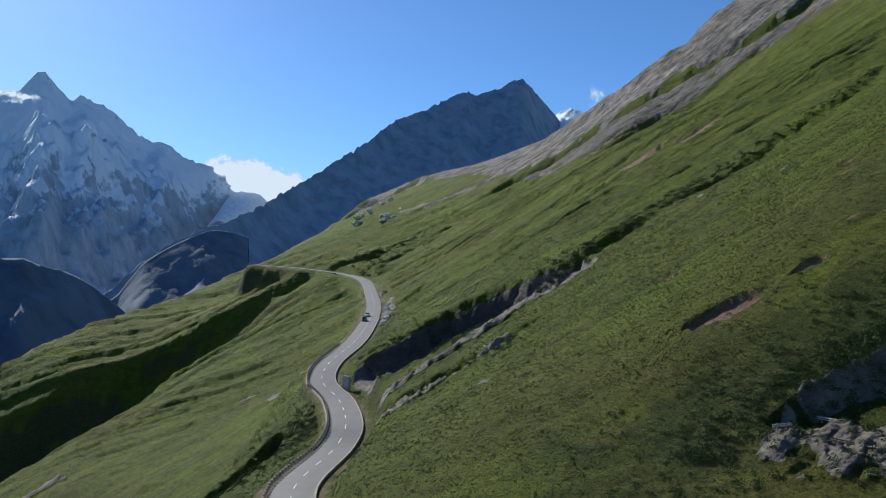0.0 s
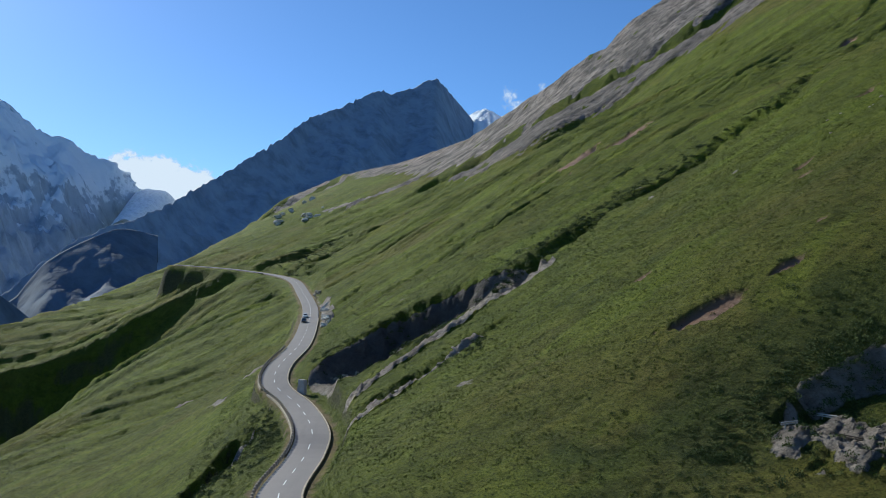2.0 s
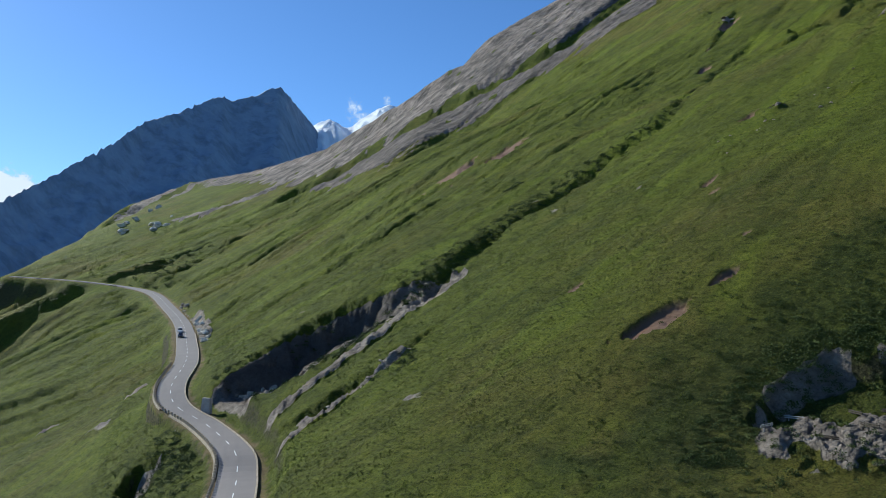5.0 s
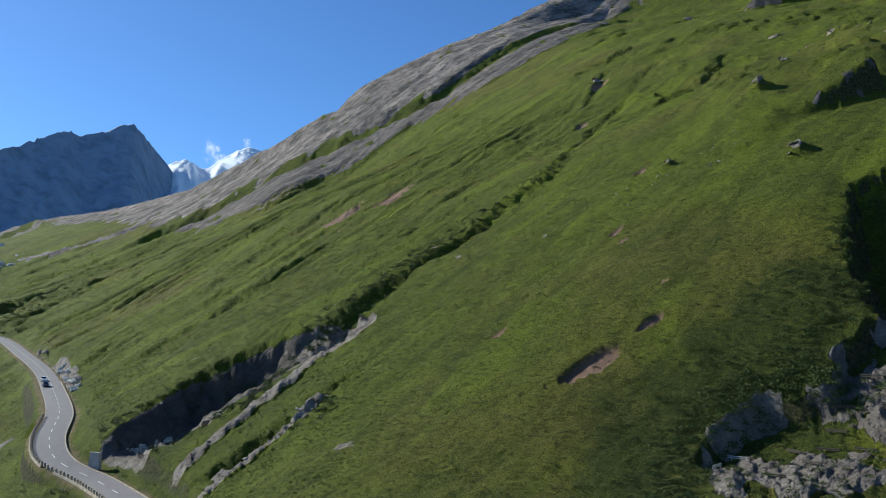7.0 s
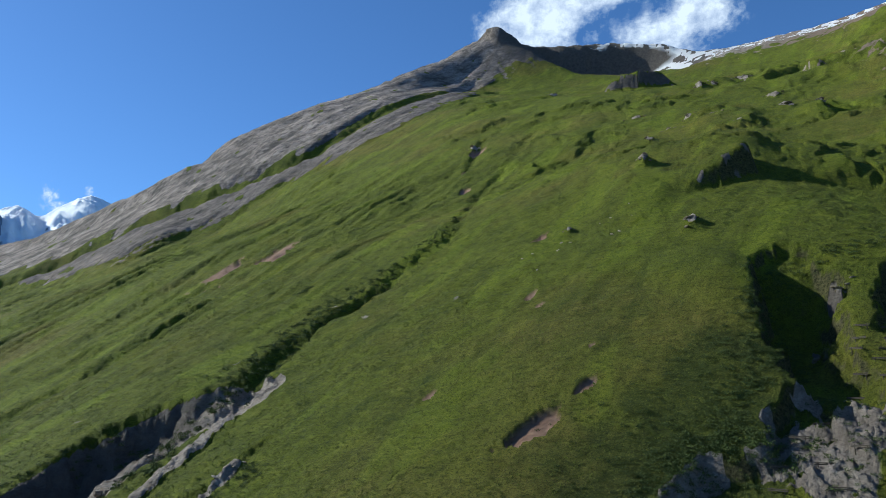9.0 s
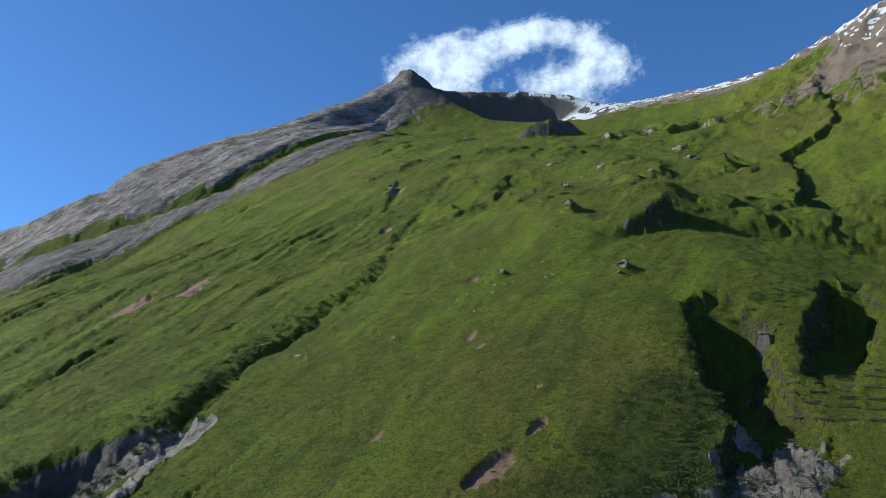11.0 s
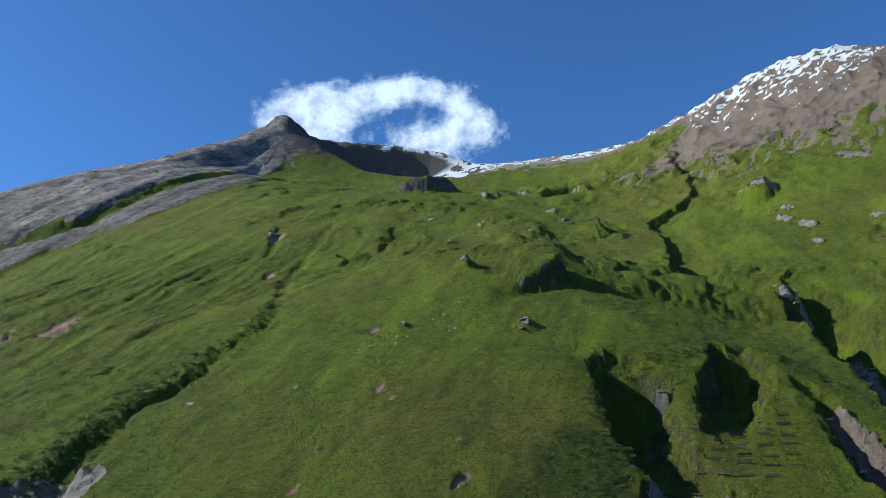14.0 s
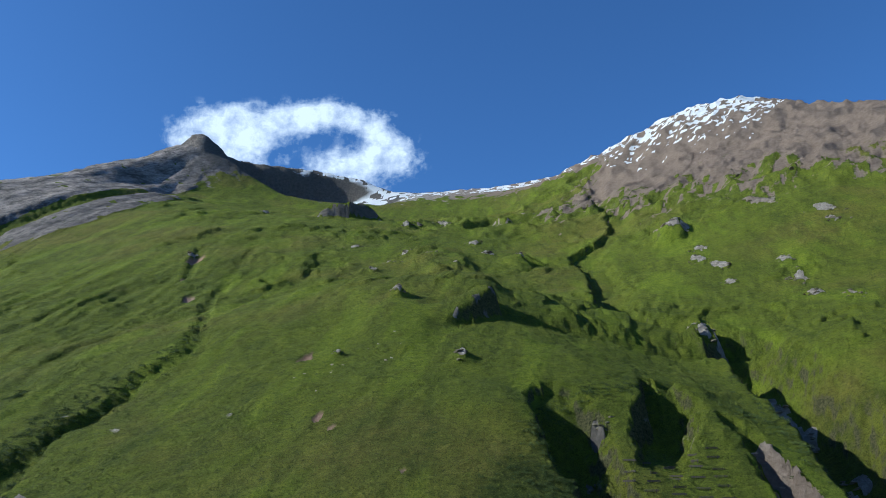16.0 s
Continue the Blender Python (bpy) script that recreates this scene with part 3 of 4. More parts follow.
    is_rock = grey(t, edge, 0.42, 0.58)
    whole = mix(t, is_rock, whole, stone)
    snow_bed = noise_node(t, 1.0, 7, 0.65, (26, 7, 9), 130)
    white = calc(t, "ADD", share_of(t, "snow"), calc(t, "MULTIPLY", calc(t, "SUBTRACT", snow_bed, 0.5), 2.4))
    whole = mix(t, calc(t, "MULTIPLY", calc(t, "MULTIPLY", grey(t, white, 0.45, 0.54), grey(t, share_of(t, "snow"), 0.02, 0.12)), grey(t, parts.outputs["Z"], 0.42, 0.56)), whole, (0.86, 0.85, 0.84))
    t.links.new(whole, bsdf.inputs["Base Color"])
    bumpy = calc(t, "ADD", calc(t, "ADD", calc(t, "MULTIPLY", fine, 1.05), calc(t, "MULTIPLY", tuft, 1.3)), calc(t, "ADD", calc(t, "MULTIPLY", streak, 0.6), calc(t, "MULTIPLY", mid, 1.8)))
    rocky = calc(t, "ADD", calc(t, "ADD", calc(t, "MULTIPLY", r2, 2.6), calc(t, "MULTIPLY", r1, 2.4)), calc(t, "SUBTRACT", calc(t, "MULTIPLY", r3, 1.6), calc(t, "MULTIPLY", crack, 0.25)))
    h = t.nodes.new("ShaderNodeMix")
    for socket, v in ((h.inputs[0], is_rock), (h.inputs[2], bumpy), (h.inputs[3], rocky)):
        t.links.new(v, socket)
    bump(t, bsdf, h.outputs[0], 1.0, 1.05)


def bare(col_a, col_b, scale, relief=0.06, stretch=None, turn=0):
    def build(t, bsdf):
        n = noise_node(t, scale, 8, 0.68, stretch, turn)
        n2 = noise_node(t, scale * 7, 6, 0.6)
        c = ramp(t, n, [(0.32, col_a), (0.68, col_b)])
        c = mix(t, calc(t, "MULTIPLY", grey(t, n2, 0.45, 0.7), 0.45), c, tuple(v * 0.45 for v in col_a))
        t.links.new(c, bsdf.inputs["Base Color"])
        bump(t, bsdf, calc(t, "ADD", n, n2), 0.8, relief / scale)
    return build


def alpine_rock(rock_a, rock_b, line, soft):
    """Rock with snow where it lies flat enough, above a height."""
    def build(t, bsdf):
        n = noise_node(t, 0.011, 9, 0.65)
        n2 = noise_node(t, 1.0, 9, 0.65, (60, 60, 240))
        c = ramp(t, n, [(0.35, rock_a), (0.65, rock_b)])
        c = mix(t, calc(t, "MULTIPLY", grey(t, n2, 0.45, 0.65), 0.6), c, tuple(v * 0.5 for v in rock_a))
        if line is not None:
            g = t.nodes.new("ShaderNodeNewGeometry")
            sep, sep2 = t.nodes.new("ShaderNodeSeparateXYZ"), t.nodes.new("ShaderNodeSeparateXYZ")
            t.links.new(g.outputs["Normal"], sep.inputs[0])
            t.links.new(g.outputs["Position"], sep2.inputs[0])
            high = grey(t, sep2.outputs["Z"], line - soft, line + soft)
            flat = calc(t, "ADD", sep.outputs["Z"], calc(t, "MULTIPLY", calc(t, "SUBTRACT", n, 0.5), 2.2))
            s = calc(t, "ADD", calc(t, "ADD", calc(t, "MULTIPLY", high, 0.95), calc(t, "MULTIPLY", flat, 0.7)), calc(t, "MULTIPLY", calc(t, "SUBTRACT", n2, 0.5), 0.9))
            c = mix(t, grey(t, s, 0.98, 1.12), c, (0.84, 0.86, 0.89))
        t.links.new(c, bsdf.inputs["Base Color"])
        bump(t, bsdf, calc(t, "ADD", n, n2), 0.9, 14.0 if line is not None else 4.0)
    return build


def plain(col, var=0.25, scale=3.0):
    def build(t, bsdf):
        n = noise_node(t, scale, 5, 0.6)
        t.links.new(mix(t, n, tuple(v * (1 - var) for v in col), tuple(min(1, v * (1 + var)) for v in col)), bsdf.inputs["Base Color"])
    return build


def foliage(dark, light):
    def build(t, bsdf):
        g = t.nodes.new("ShaderNodeNewGeometry")
        n = noise_node(t, 0.12, 4)
        c = mix(t, g.outputs["Random Per Island"], dark, light)
        c = mix(t, calc(t, "MULTIPLY", grey(t, n, 0.4, 0.7), 0.5), c, (0.07, 0.085, 0.02))
        t.links.new(c, bsdf.inputs["Base Color"])
    return build


MEADOW = material("alpine_meadow", meadow, 0.92, 0.12)


def tarmac(t, bsdf):
    n = noise_node(t, 0.35, 6, 0.6)
    grain = noise_node(t, 9, 5, 0.7)
    patch = noise_node(t, 1.0, 5, 0.6, (3, 40, 3), -4)
    c = mix(t, n, (0.19, 0.165, 0.155), (0.25, 0.22, 0.205))
    c = mix(t, calc(t, "MULTIPLY", grey(t, patch, 0.5, 0.7), 0.35), c, (0.14, 0.122, 0.115))
    c = mix(t, calc(t, "MULTIPLY", grain, 0.2), c, (0.10, 0.095, 0.095))
    t.links.new(c, bsdf.inputs["Base Color"])
    bump(t, bsdf, grain, 0.4, 0.03)


ASPHALT = material("asphalt", tarmac, 0.85, 0.3)
LINE_PAINT = material("line_paint", plain((0.70, 0.70, 0.68), 0.15, 4), 0.7)
STONE = material("pale_stone", bare((0.27, 0.22, 0.155), (0.54, 0.45, 0.34), 0.9))
WHITE_STONE = material("white_stone", bare((0.42, 0.38, 0.30), (0.82, 0.76, 0.66), 0.7))
DARK_STONE = material("dark_stone", bare((0.06, 0.052, 0.034), (0.25, 0.21, 0.14), 0.8))
RED_STONE = material("pink_grey_stone", bare((0.12, 0.095, 0.07), (0.31, 0.25, 0.185), 0.9))
CONCRETE = material("concrete", bare((0.34, 0.30, 0.25), (0.46, 0.41, 0.35), 0.6, 0.01))
WOOD = material("weathered_wood", plain((0.06, 0.05, 0.038), 0.4, 2.0))
STEEL = material("grey_steel", plain((0.34, 0.33, 0.30), 0.15, 2.0), 0.5, 0.5)
# far rocks: haze is put into the base colour as a bluish tint
HAZY_DARK_ROCK = material("hazy_dark_rock", alpine_rock((0.26, 0.30, 0.36), (0.32, 0.36, 0.42), None, 0))
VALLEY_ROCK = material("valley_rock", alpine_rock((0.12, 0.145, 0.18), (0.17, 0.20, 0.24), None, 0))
HAZY_SNOW_ROCK = material("hazy_snowy_rock", alpine_rock((0.40, 0.44, 0.50), (0.52, 0.56, 0.61), 330, 300))
HAZY_PEAK_ROCK = material("hazy_peak_rock", alpine_rock((0.22, 0.25, 0.30), (0.34, 0.37, 0.41), 420, 500))
ICE = material("glacier_ice", bare((0.86, 0.88, 0.90), (0.95, 0.95, 0.95), 0.01, 0.005), 0.6)
LEAF = material("shrub_leaf", foliage((0.030, 0.046, 0.010), (0.090, 0.118, 0.024)), 0.8)
BLADE = material("grass_blade", foliage((0.048, 0.066, 0.008), (0.170, 0.192, 0.018)), 0.8)


# ---- the ground ----
def grid_mesh(name, co, rows, cols, wrap=False):
    me = bpy.data.meshes.new(name)
    idx = np.arange(rows * cols).reshape(rows, cols)
    if wrap:
        idx = np.c_[idx, idx[:, :1]]
    quads = np.stack([idx[:-1, :-1], idx[1:, :-1], idx[1:, 1:], idx[:-1, 1:]], -1).reshape(-1, 4)
    return fill_mesh(me, co, quads)


def fill_mesh(me, co, faces, shade=True):
    n = faces.shape[1]
    me.vertices.add(len(co))
    me.vertices.foreach_set("co", np.asarray(co, np.float32).ravel())
    me.loops.add(faces.size)
    me.loops.foreach_set("vertex_index", faces.ravel().astype(np.int32))
    me.polygons.add(len(faces))
    me.polygons.foreach_set("loop_start", np.arange(0, faces.size, n, dtype=np.int32))
    me.polygons.foreach_set("use_smooth", np.full(len(faces), shade))
    me.update(calc_edges=True)
    return me


MID = (-30.0, 20.0)
az = np.radians(np.r_[np.arange(-36, 100, 0.13), np.arange(100, 324, 5.0)])
rad = np.r_[0.3, np.arange(4, 56, 4.0), 56 * 1.0050 ** np.arange(0, 640), np.geomspace(1390, 4900, 20)]
A, R = np.meshgrid(az, rad)
GX, GY = (MID[0] + R * np.sin(A)).ravel(), (MID[1] + R * np.cos(A)).ravel()
GZ, ROCKY, SOILED, SNOWY, LUSH = land(GX, GY)
# lower slope patch: dark herbs and painted shade in one share
HERB_SHADE = smooth(1.2, 0.2, blob(GX, GY, 46, 92, 38, 17, 8) + 0.9 * fbm(GX / 9, GY / 9, 3))
SLAB = smooth(470, 520, GY) * smooth(640, 600, GX) * smooth(-60, 0, GX)
out = smooth(1200, 1800, np.hypot(GX - MID[0], GY - MID[1]))
GZ = GZ * (1 - out) - 330 * out
ground = new("ground", grid_mesh("ground", np.c_[GX, GY, GZ], len(rad), len(az), True))
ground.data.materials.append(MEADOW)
# shade of gully wall, scars and crags painted in, plus the dark tower wall
DARK_AND_SHADE = np.exp(-(blob(GX, GY, 3, 208, 30, 10, 8)) ** 2) + 0.4 * np.exp(-(blob(GX, GY, 58, 80, 26, 12, 0)) ** 2) + 0.95 * np.exp(-(blob(GX, GY, 100, 98, 20, 14, 40)) ** 2) + 0.7 * np.exp(-(blob(GX, GY, 160, 148, 15, 7, -25)) ** 2)
DARK_AND_SHADE = np.clip(DARK_AND_SHADE + np.exp(-(blob(GX, GY, 459, 410, 40, 18, -35)) ** 2), 0, 1) + smooth(590, 632, GX) * smooth(880, 830, GX) * (GY > 560)
# the slab below the turf strip is darker rock
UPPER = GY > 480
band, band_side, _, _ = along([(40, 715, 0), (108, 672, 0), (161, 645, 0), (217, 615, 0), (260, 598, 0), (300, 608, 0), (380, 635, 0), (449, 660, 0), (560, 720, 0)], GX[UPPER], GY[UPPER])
DARK_AND_SHADE[UPPER] += 0.5 * SLAB[UPPER] * smooth(2, 10, band * band_side)
BROWN = 0.9 * np.exp(-(blob(GX, GY, 103, 58, 24, 6, 35)) ** 2) + 0.15 * np.exp(-(blob(GX, GY, 58, 79, 24, 10, 0)) ** 2) + smooth(380, 470, GX) * smooth(560, 440, GY) * smooth(330, 250, GY) + smooth(560, 640, GX) * smooth(560, 440, GY) * smooth(250, 330, GY)
for key, values in (("rock", ROCKY), ("soil", SOILED), ("snow", SNOWY), ("lush", LUSH), ("herb_shade", HERB_SHADE), ("slab", SLAB), ("brown", BROWN), ("dark", DARK_AND_SHADE)):
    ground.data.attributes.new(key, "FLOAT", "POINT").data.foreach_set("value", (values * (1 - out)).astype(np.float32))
tagged(ground, "steep green alpine meadow slopes with gullies and bare rock", "ground", kind="structure")


def height(x, y):
    return land(np.atleast_1d(np.asarray(x, float)), np.atleast_1d(np.asarray(y, float)))[0]


# ---- road ----
def part(name, bm, mat, parent, label=""):
    me = bpy.data.meshes.new(name)
    bm.to_mesh(me)
    bm.free()
    me.materials.append(mat)
    ob = new(name, me)
    ob.parent = parent
    return tagged(ob, label)


def sides(line):
    p = np.array(line)
    w = np.gradient(p[:, :2], axis=0)
    w /= np.hypot(*w.T)[:, None]
    return p, w, np.c_[w[:, 1], -w[:, 0]]


def ribbon(name, line, profile, mat):
    """A band along a line; profile: offsets to the right and up."""
    p, w, n = sides(line)
    co = np.stack([np.c_[p[:, :2] + n * s, p[:, 2] + h] for s, h in profile], 1)
    ob = new(name, grid_mesh(name, co.reshape(-1, 3), len(p), len(profile)))
    ob.data.polygons.foreach_set("use_smooth", np.zeros(len(ob.data.polygons), bool))
    ob.data.materials.append(mat)
    return ob


HW = ROAD_HALF
road = ribbon("road", ROAD_LINE, [(HW + 0.25, -0.6), (HW, 0.0), (HW / 2, 0.05), (0, 0.08), (-HW / 2, 0.05), (-HW, 0.0), (-HW - 0.25, -0.6)], ASPHALT)
tagged(road, "winding grey asphalt mountain road along the slope", "road", kind="structure")
run = np.r_[0, np.cumsum(np.hypot(*np.diff(ROAD_LINE[:, :2], axis=0).T))]


def on_road(s, off=0.0):
    p, w, n = sides(ROAD_LINE)
    q = [np.interp(s, run, p[:, k]) for k in range(3)]
    a = math.atan2(np.interp(s, run, w[:, 1]), np.interp(s, run, w[:, 0]))
    return Vector((q[0] + math.sin(a) * off, q[1] - math.cos(a) * off, q[2])), a


dash_bm = bmesh.new()
bmesh.ops.create_cube(dash_bm, size=1, matrix=Matrix.Diagonal((3.0, 0.16, 0.012, 1)))
dash_mesh = bpy.data.meshes.new("centre_dash")
dash_bm.to_mesh(dash_mesh)
dash_mesh.materials.append(LINE_PAINT)
for s in np.arange(4, run[-1] - 120, 8.0):
    p, a = on_road(s)
    tilt = math.atan2(on_road(s + 1.5)[0].z - on_road(s - 1.5)[0].z, 3.0)
    d = new("centre_dash", dash_mesh)
    d.matrix_world = Matrix.Translation(p + Vector((0, 0, 0.095))) @ Euler((0, -tilt, a)).to_matrix().to_4x4()
    d.parent = road


def stretch_of(y0, y1):
    return ROAD_LINE[(ROAD_LINE[:, 1] >= y0) & (ROAD_LINE[:, 1] <= y1)]


for y0, y1, deep in ((146, 196, 4.5), (198, 232, 3.5)):
    wall = ribbon("retaining_wall", stretch_of(y0, y1), [(-HW - 0.2, 0.12), (-HW - 0.85, 0.12), (-HW - 1.3, -deep)], STONE)
    tagged(wall, "pale stone retaining wall below the road edge", "retaining wall", kind="structure")
verge = ribbon("kerb", stretch_of(60, 320), [(HW + 0.02, -0.1), (HW + 0.02, 0.14), (HW + 0.32, 0.14), (HW + 0.35, -0.3)], STONE)
tagged(verge, "low pale stone kerb along the road", "kerb", kind="structure")


# ---- stones, posts and walls by the road ----
def rock_bm(seed, levels=2, flat=0.7, rough=0.35, size=1.0):
    rng = random.Random(seed)
    bm = bmesh.new()
    bmesh.ops.create_icosphere(bm, subdivisions=levels, radius=size)
    shift = Vector((rng.uniform(0, 50), rng.uniform(0, 50), rng.uniform(0, 50)))
    cuts = [(Vector((rng.gauss(0, 1), rng.gauss(0, 1), rng.gauss(0, 1))).normalized(), rng.uniform(0.45, 0.8)) for _ in range(9)]
    for v in bm.verts:
        c = v.co.copy()
        for way, far in cuts:
            over = c.dot(way) - far * size
            if over > 0:
                c -= way * over
        c *= 1 + rough * noise.noise(v.co * 1.6 + shift) + rough * 0.5 * noise.noise(v.co * 4 + shift)
        v.co = Vector((c.x, c.y, c.z * flat))
    return bm


ROCK_MESHES = {}
for kind, mat in (("pale", STONE), ("white", WHITE_STONE), ("dark", DARK_STONE), ("pink", RED_STONE)):
    for k in range(4):
        me = bpy.data.meshes.new("boulder")
        b = rock_bm(20 + k, 3)
        b.to_mesh(me)
        b.free()
        me.materials.append(mat)
        ROCK_MESHES[kind, k] = me


def boulder(x, y, size, kind, label, group, turn=0.0, squash=1.0, sink=0.25, z=None):
    rng = random.Random(int(x * 13 + y * 7))
    ob = new("boulder", ROCK_MESHES[kind, rng.randrange(4)])
    zz = float(height(x, y)[0]) if z is None else z
    ob.matrix_world = Matrix.Translation((x, y, zz + size * (0.55 - sink) * squash)) @ Euler((rng.uniform(-.3, .3), rng.uniform(-.3, .3), turn or rng.uniform(0, 6))).to_matrix().to_4x4() \
        @ Matrix.Diagonal((size * rng.uniform(0.9, 1.5), size * rng.uniform(0.7, 1.1), size * squash, 1))
    return tagged(ob, label, "boulder", group)


# outcrops on the meadow: x, y, size of the largest stone, reach, how many, kind
STONES = {"dark": "dark grey lichened rock in the meadow", "pale": "pale grey stone bedded in the meadow", "pink": "pinkish-grey broken rock in the meadow"}
pick = random.Random(31)
for n, (x, y, size, reach) in enumerate(OUTCROPS):
    kind = "dark" if n % 3 else "pink"
    for k in range(6):
        boulder(x + pick.gauss(0, reach * 0.5), y + pick.gauss(0, reach * 0.4), size * pick.uniform(0.25, 0.6), kind, STONES[kind], "rocks on the meadow", squash=0.55, sink=0.5)
for k in range(14):
    boulder(pick.gauss(108, 9), pick.gauss(168, 9), pick.uniform(0.25, 0.6), "pale", STONES["pale"], "rocks on the meadow", squash=0.7, sink=0.45)


# ---- by the road ----
block_bm = bmesh.new()
bmesh.ops.create_cube(block_bm, size=1, matrix=Matrix.Diagonal((0.62, 0.40, 0.75, 1)))
bmesh.ops.bevel(block_bm, geom=block_bm.edges[:], offset=0.07, segments=2, affect="EDGES")
for v in block_bm.verts:
    v.co += Vector((noise.noise(v.co * 5), noise.noise(v.co * 5 + Vector((9, 0, 0))), 0)) * 0.05
block_mesh = bpy.data.meshes.new("guard_stone")
block_bm.to_mesh(block_mesh)
block_mesh.materials.append(STONE)
s = 36.0
while s < 190:
    p, a = on_road(s, -HW - 0.45)
    ob = new("guard_stone", block_mesh)
    ob.matrix_world = Matrix.Translation(p + Vector((0, 0, 0.42))) @ Euler((0, 0, a + random.uniform(-0.06, 0.06))).to_matrix().to_4x4()
    tagged(ob, "small rough-hewn guard stone on the road edge", "guard stone", "guard stones along the road")
    s += random.uniform(1.5, 1.8)

block = bmesh.new()
bmesh.ops.create_cube(block, size=1, matrix=Matrix.Diagonal((0.7, 3.2, 3.4, 1)))
for v in block.verts:
    if v.co.z > 0:
        v.co.y *= 0.82
        v.co.x += 0.25
bmesh.ops.bevel(block, geom=block.edges[:], offset=0.08, segments=2, affect="EDGES")
pillar_p, pillar_a = on_road(136.0, HW + 1.2)
pillar = part("wall_block", block, CONCRETE, None)
pillar.matrix_world = Matrix.Translation(pillar_p + Vector((0, 0, 1.3))) @ Euler((0, 0, pillar_a - math.pi / 2 + 0.25)).to_matrix().to_4x4()
tagged(pillar, "pale concrete wall block at the roadside gully", "concrete block")

rng = random.Random(5)
# broken pale rock in the road cut and at the mouth of the gully
for k in range(34):
    y = rng.uniform(296, 352)
    p, a = on_road(float(np.interp(y, ROAD_LINE[:, 1], run)), HW + rng.uniform(1.6, 4.2))
    boulder(p.x, p.y, rng.uniform(0.5, 1.35), "white", "whitish broken rock beside the road", "broken rocks in the road cut")
for k in range(22):
    boulder(rng.uniform(-17, -8), rng.uniform(193, 203), rng.uniform(0.5, 1.3), "pale", "pale fallen rock at the gully mouth", "fallen rocks at the gully")
for k in range(16):
    p, a = on_road(rng.uniform(330, 350), HW + rng.uniform(1.5, 4))
    boulder(p.x, p.y, rng.uniform(0.5, 1.2), "pale", "pale broken rock beside the road", "broken rocks in the road cut")


# loose stones along the beds of rock
for line, width in ROCK_BEDS[:5]:
    p = np.array(line)
    for k in range(4):
        t = rng.uniform(0, len(p) - 1.001)
        q = p[int(t)] + (p[int(t) + 1] - p[int(t)]) * (t % 1)
        boulder(q[0] + rng.gauss(0, width * 0.6), q[1] + rng.gauss(0, width * 0.6), rng.uniform(0.35, 0.85), "pale", "pale stone lying on a rock bed", "stones on the rock beds", squash=0.4, sink=0.45)
for k in range(18):
    u, w = rng.uniform(-9, 10), rng.gauss(0, 1.8)
    boulder(3 + u * 0.93 - w * 0.37, 194.3 + u * 0.37 + w * 0.93, rng.uniform(0.9, 2.2), "pink", "pinkish-grey broken rock rib in the dark gully", "rock rib in the gully", turn=0.4, squash=0.6, sink=0.62)


for k in range(16):
    x, y = rng.uniform(-92, -40), rng.uniform(760, 900)
    boulder(x, y, rng.uniform(1.8, 5.0), "white", "whitish broken rock on the far green spur", "rocks on the far spur", squash=0.9, sink=0.35)


# ---- snow barriers ----
def barrier(mat, label):
    root = tagged(new("snow_barrier"), label, "snow barrier", "snow barriers on the slope")
    for k in range(2):
        bm = bmesh.new()
        bmesh.ops.create_cube(bm, size=1, matrix=Matrix.Translation((0, 0.02 * k, 0.35 + 0.2 * k)) @ Matrix.Diagonal((2.7, 0.13, 0.14, 1)))
        bmesh.ops.bevel(bm, geom=bm.edges[:], offset=0.03, segments=1, affect="EDGES")
        part("beam", bm, mat, root)
    for sx in (-0.85, 0.85):
        bm = bmesh.new()
        bmesh.ops.create_cone(bm, cap_ends=True, segments=8, radius1=0.07, radius2=0.06, depth=1.4, matrix=Matrix.Translation((sx, 0.13, 0.0)))
        part("post", bm, mat, root)
    return root


def barrier_turn(x, y):
    gx = float(height(x + 2, y)[0] - height(x - 2, y)[0])
    gy = float(height(x, y + 2)[0] - height(x, y - 2)[0])
    return math.atan2(gy, gx) - math.pi / 2


spots = []
for row in range(7):
    for col in range(5):
        if (row, col) in ((0, 0), (0, 1), (1, 0), (6, 4)):
            continue
        fx, fy = 99.5 - 2.9 * row + 1.9 * col, 90.5 - 0.9 * row - 4.0 * col
        spots.append((fx + rng.uniform(-0.5, 0.5), fy + rng.uniform(-0.7, 0.7), WOOD))
FACE_BARRIERS = [(36, 86.3), (41.8, 88.4), (46, 83.5), (49, 81), (40, 81.5), (44, 79.5), (52, 82), (55.5, 83.5), (58.5, 86), (62, 84), (59, 79), (51, 77.5), (55, 75), (65, 80), (62, 75.5), (68, 83.5)]
spots += [(x, y, STEEL if k < 2 else WOOD) for k, (x, y) in enumerate(FACE_BARRIERS)]
made = {}
for x, y, mat in spots:
    z = float(height(x, y)[0])
    turn = barrier_turn(x, y)
    m = pose(x, y, z - 0.05, 0, 0, math.degrees(turn))
    if mat.name in made:
        copy_thing(made[mat.name], m)
    else:
        made[mat.name] = barrier(mat, "weathered wooden snow barrier on the steep slope" if mat is WOOD else "grey steel snow barrier on the rock face")
        made[mat.name].matrix_basis = m


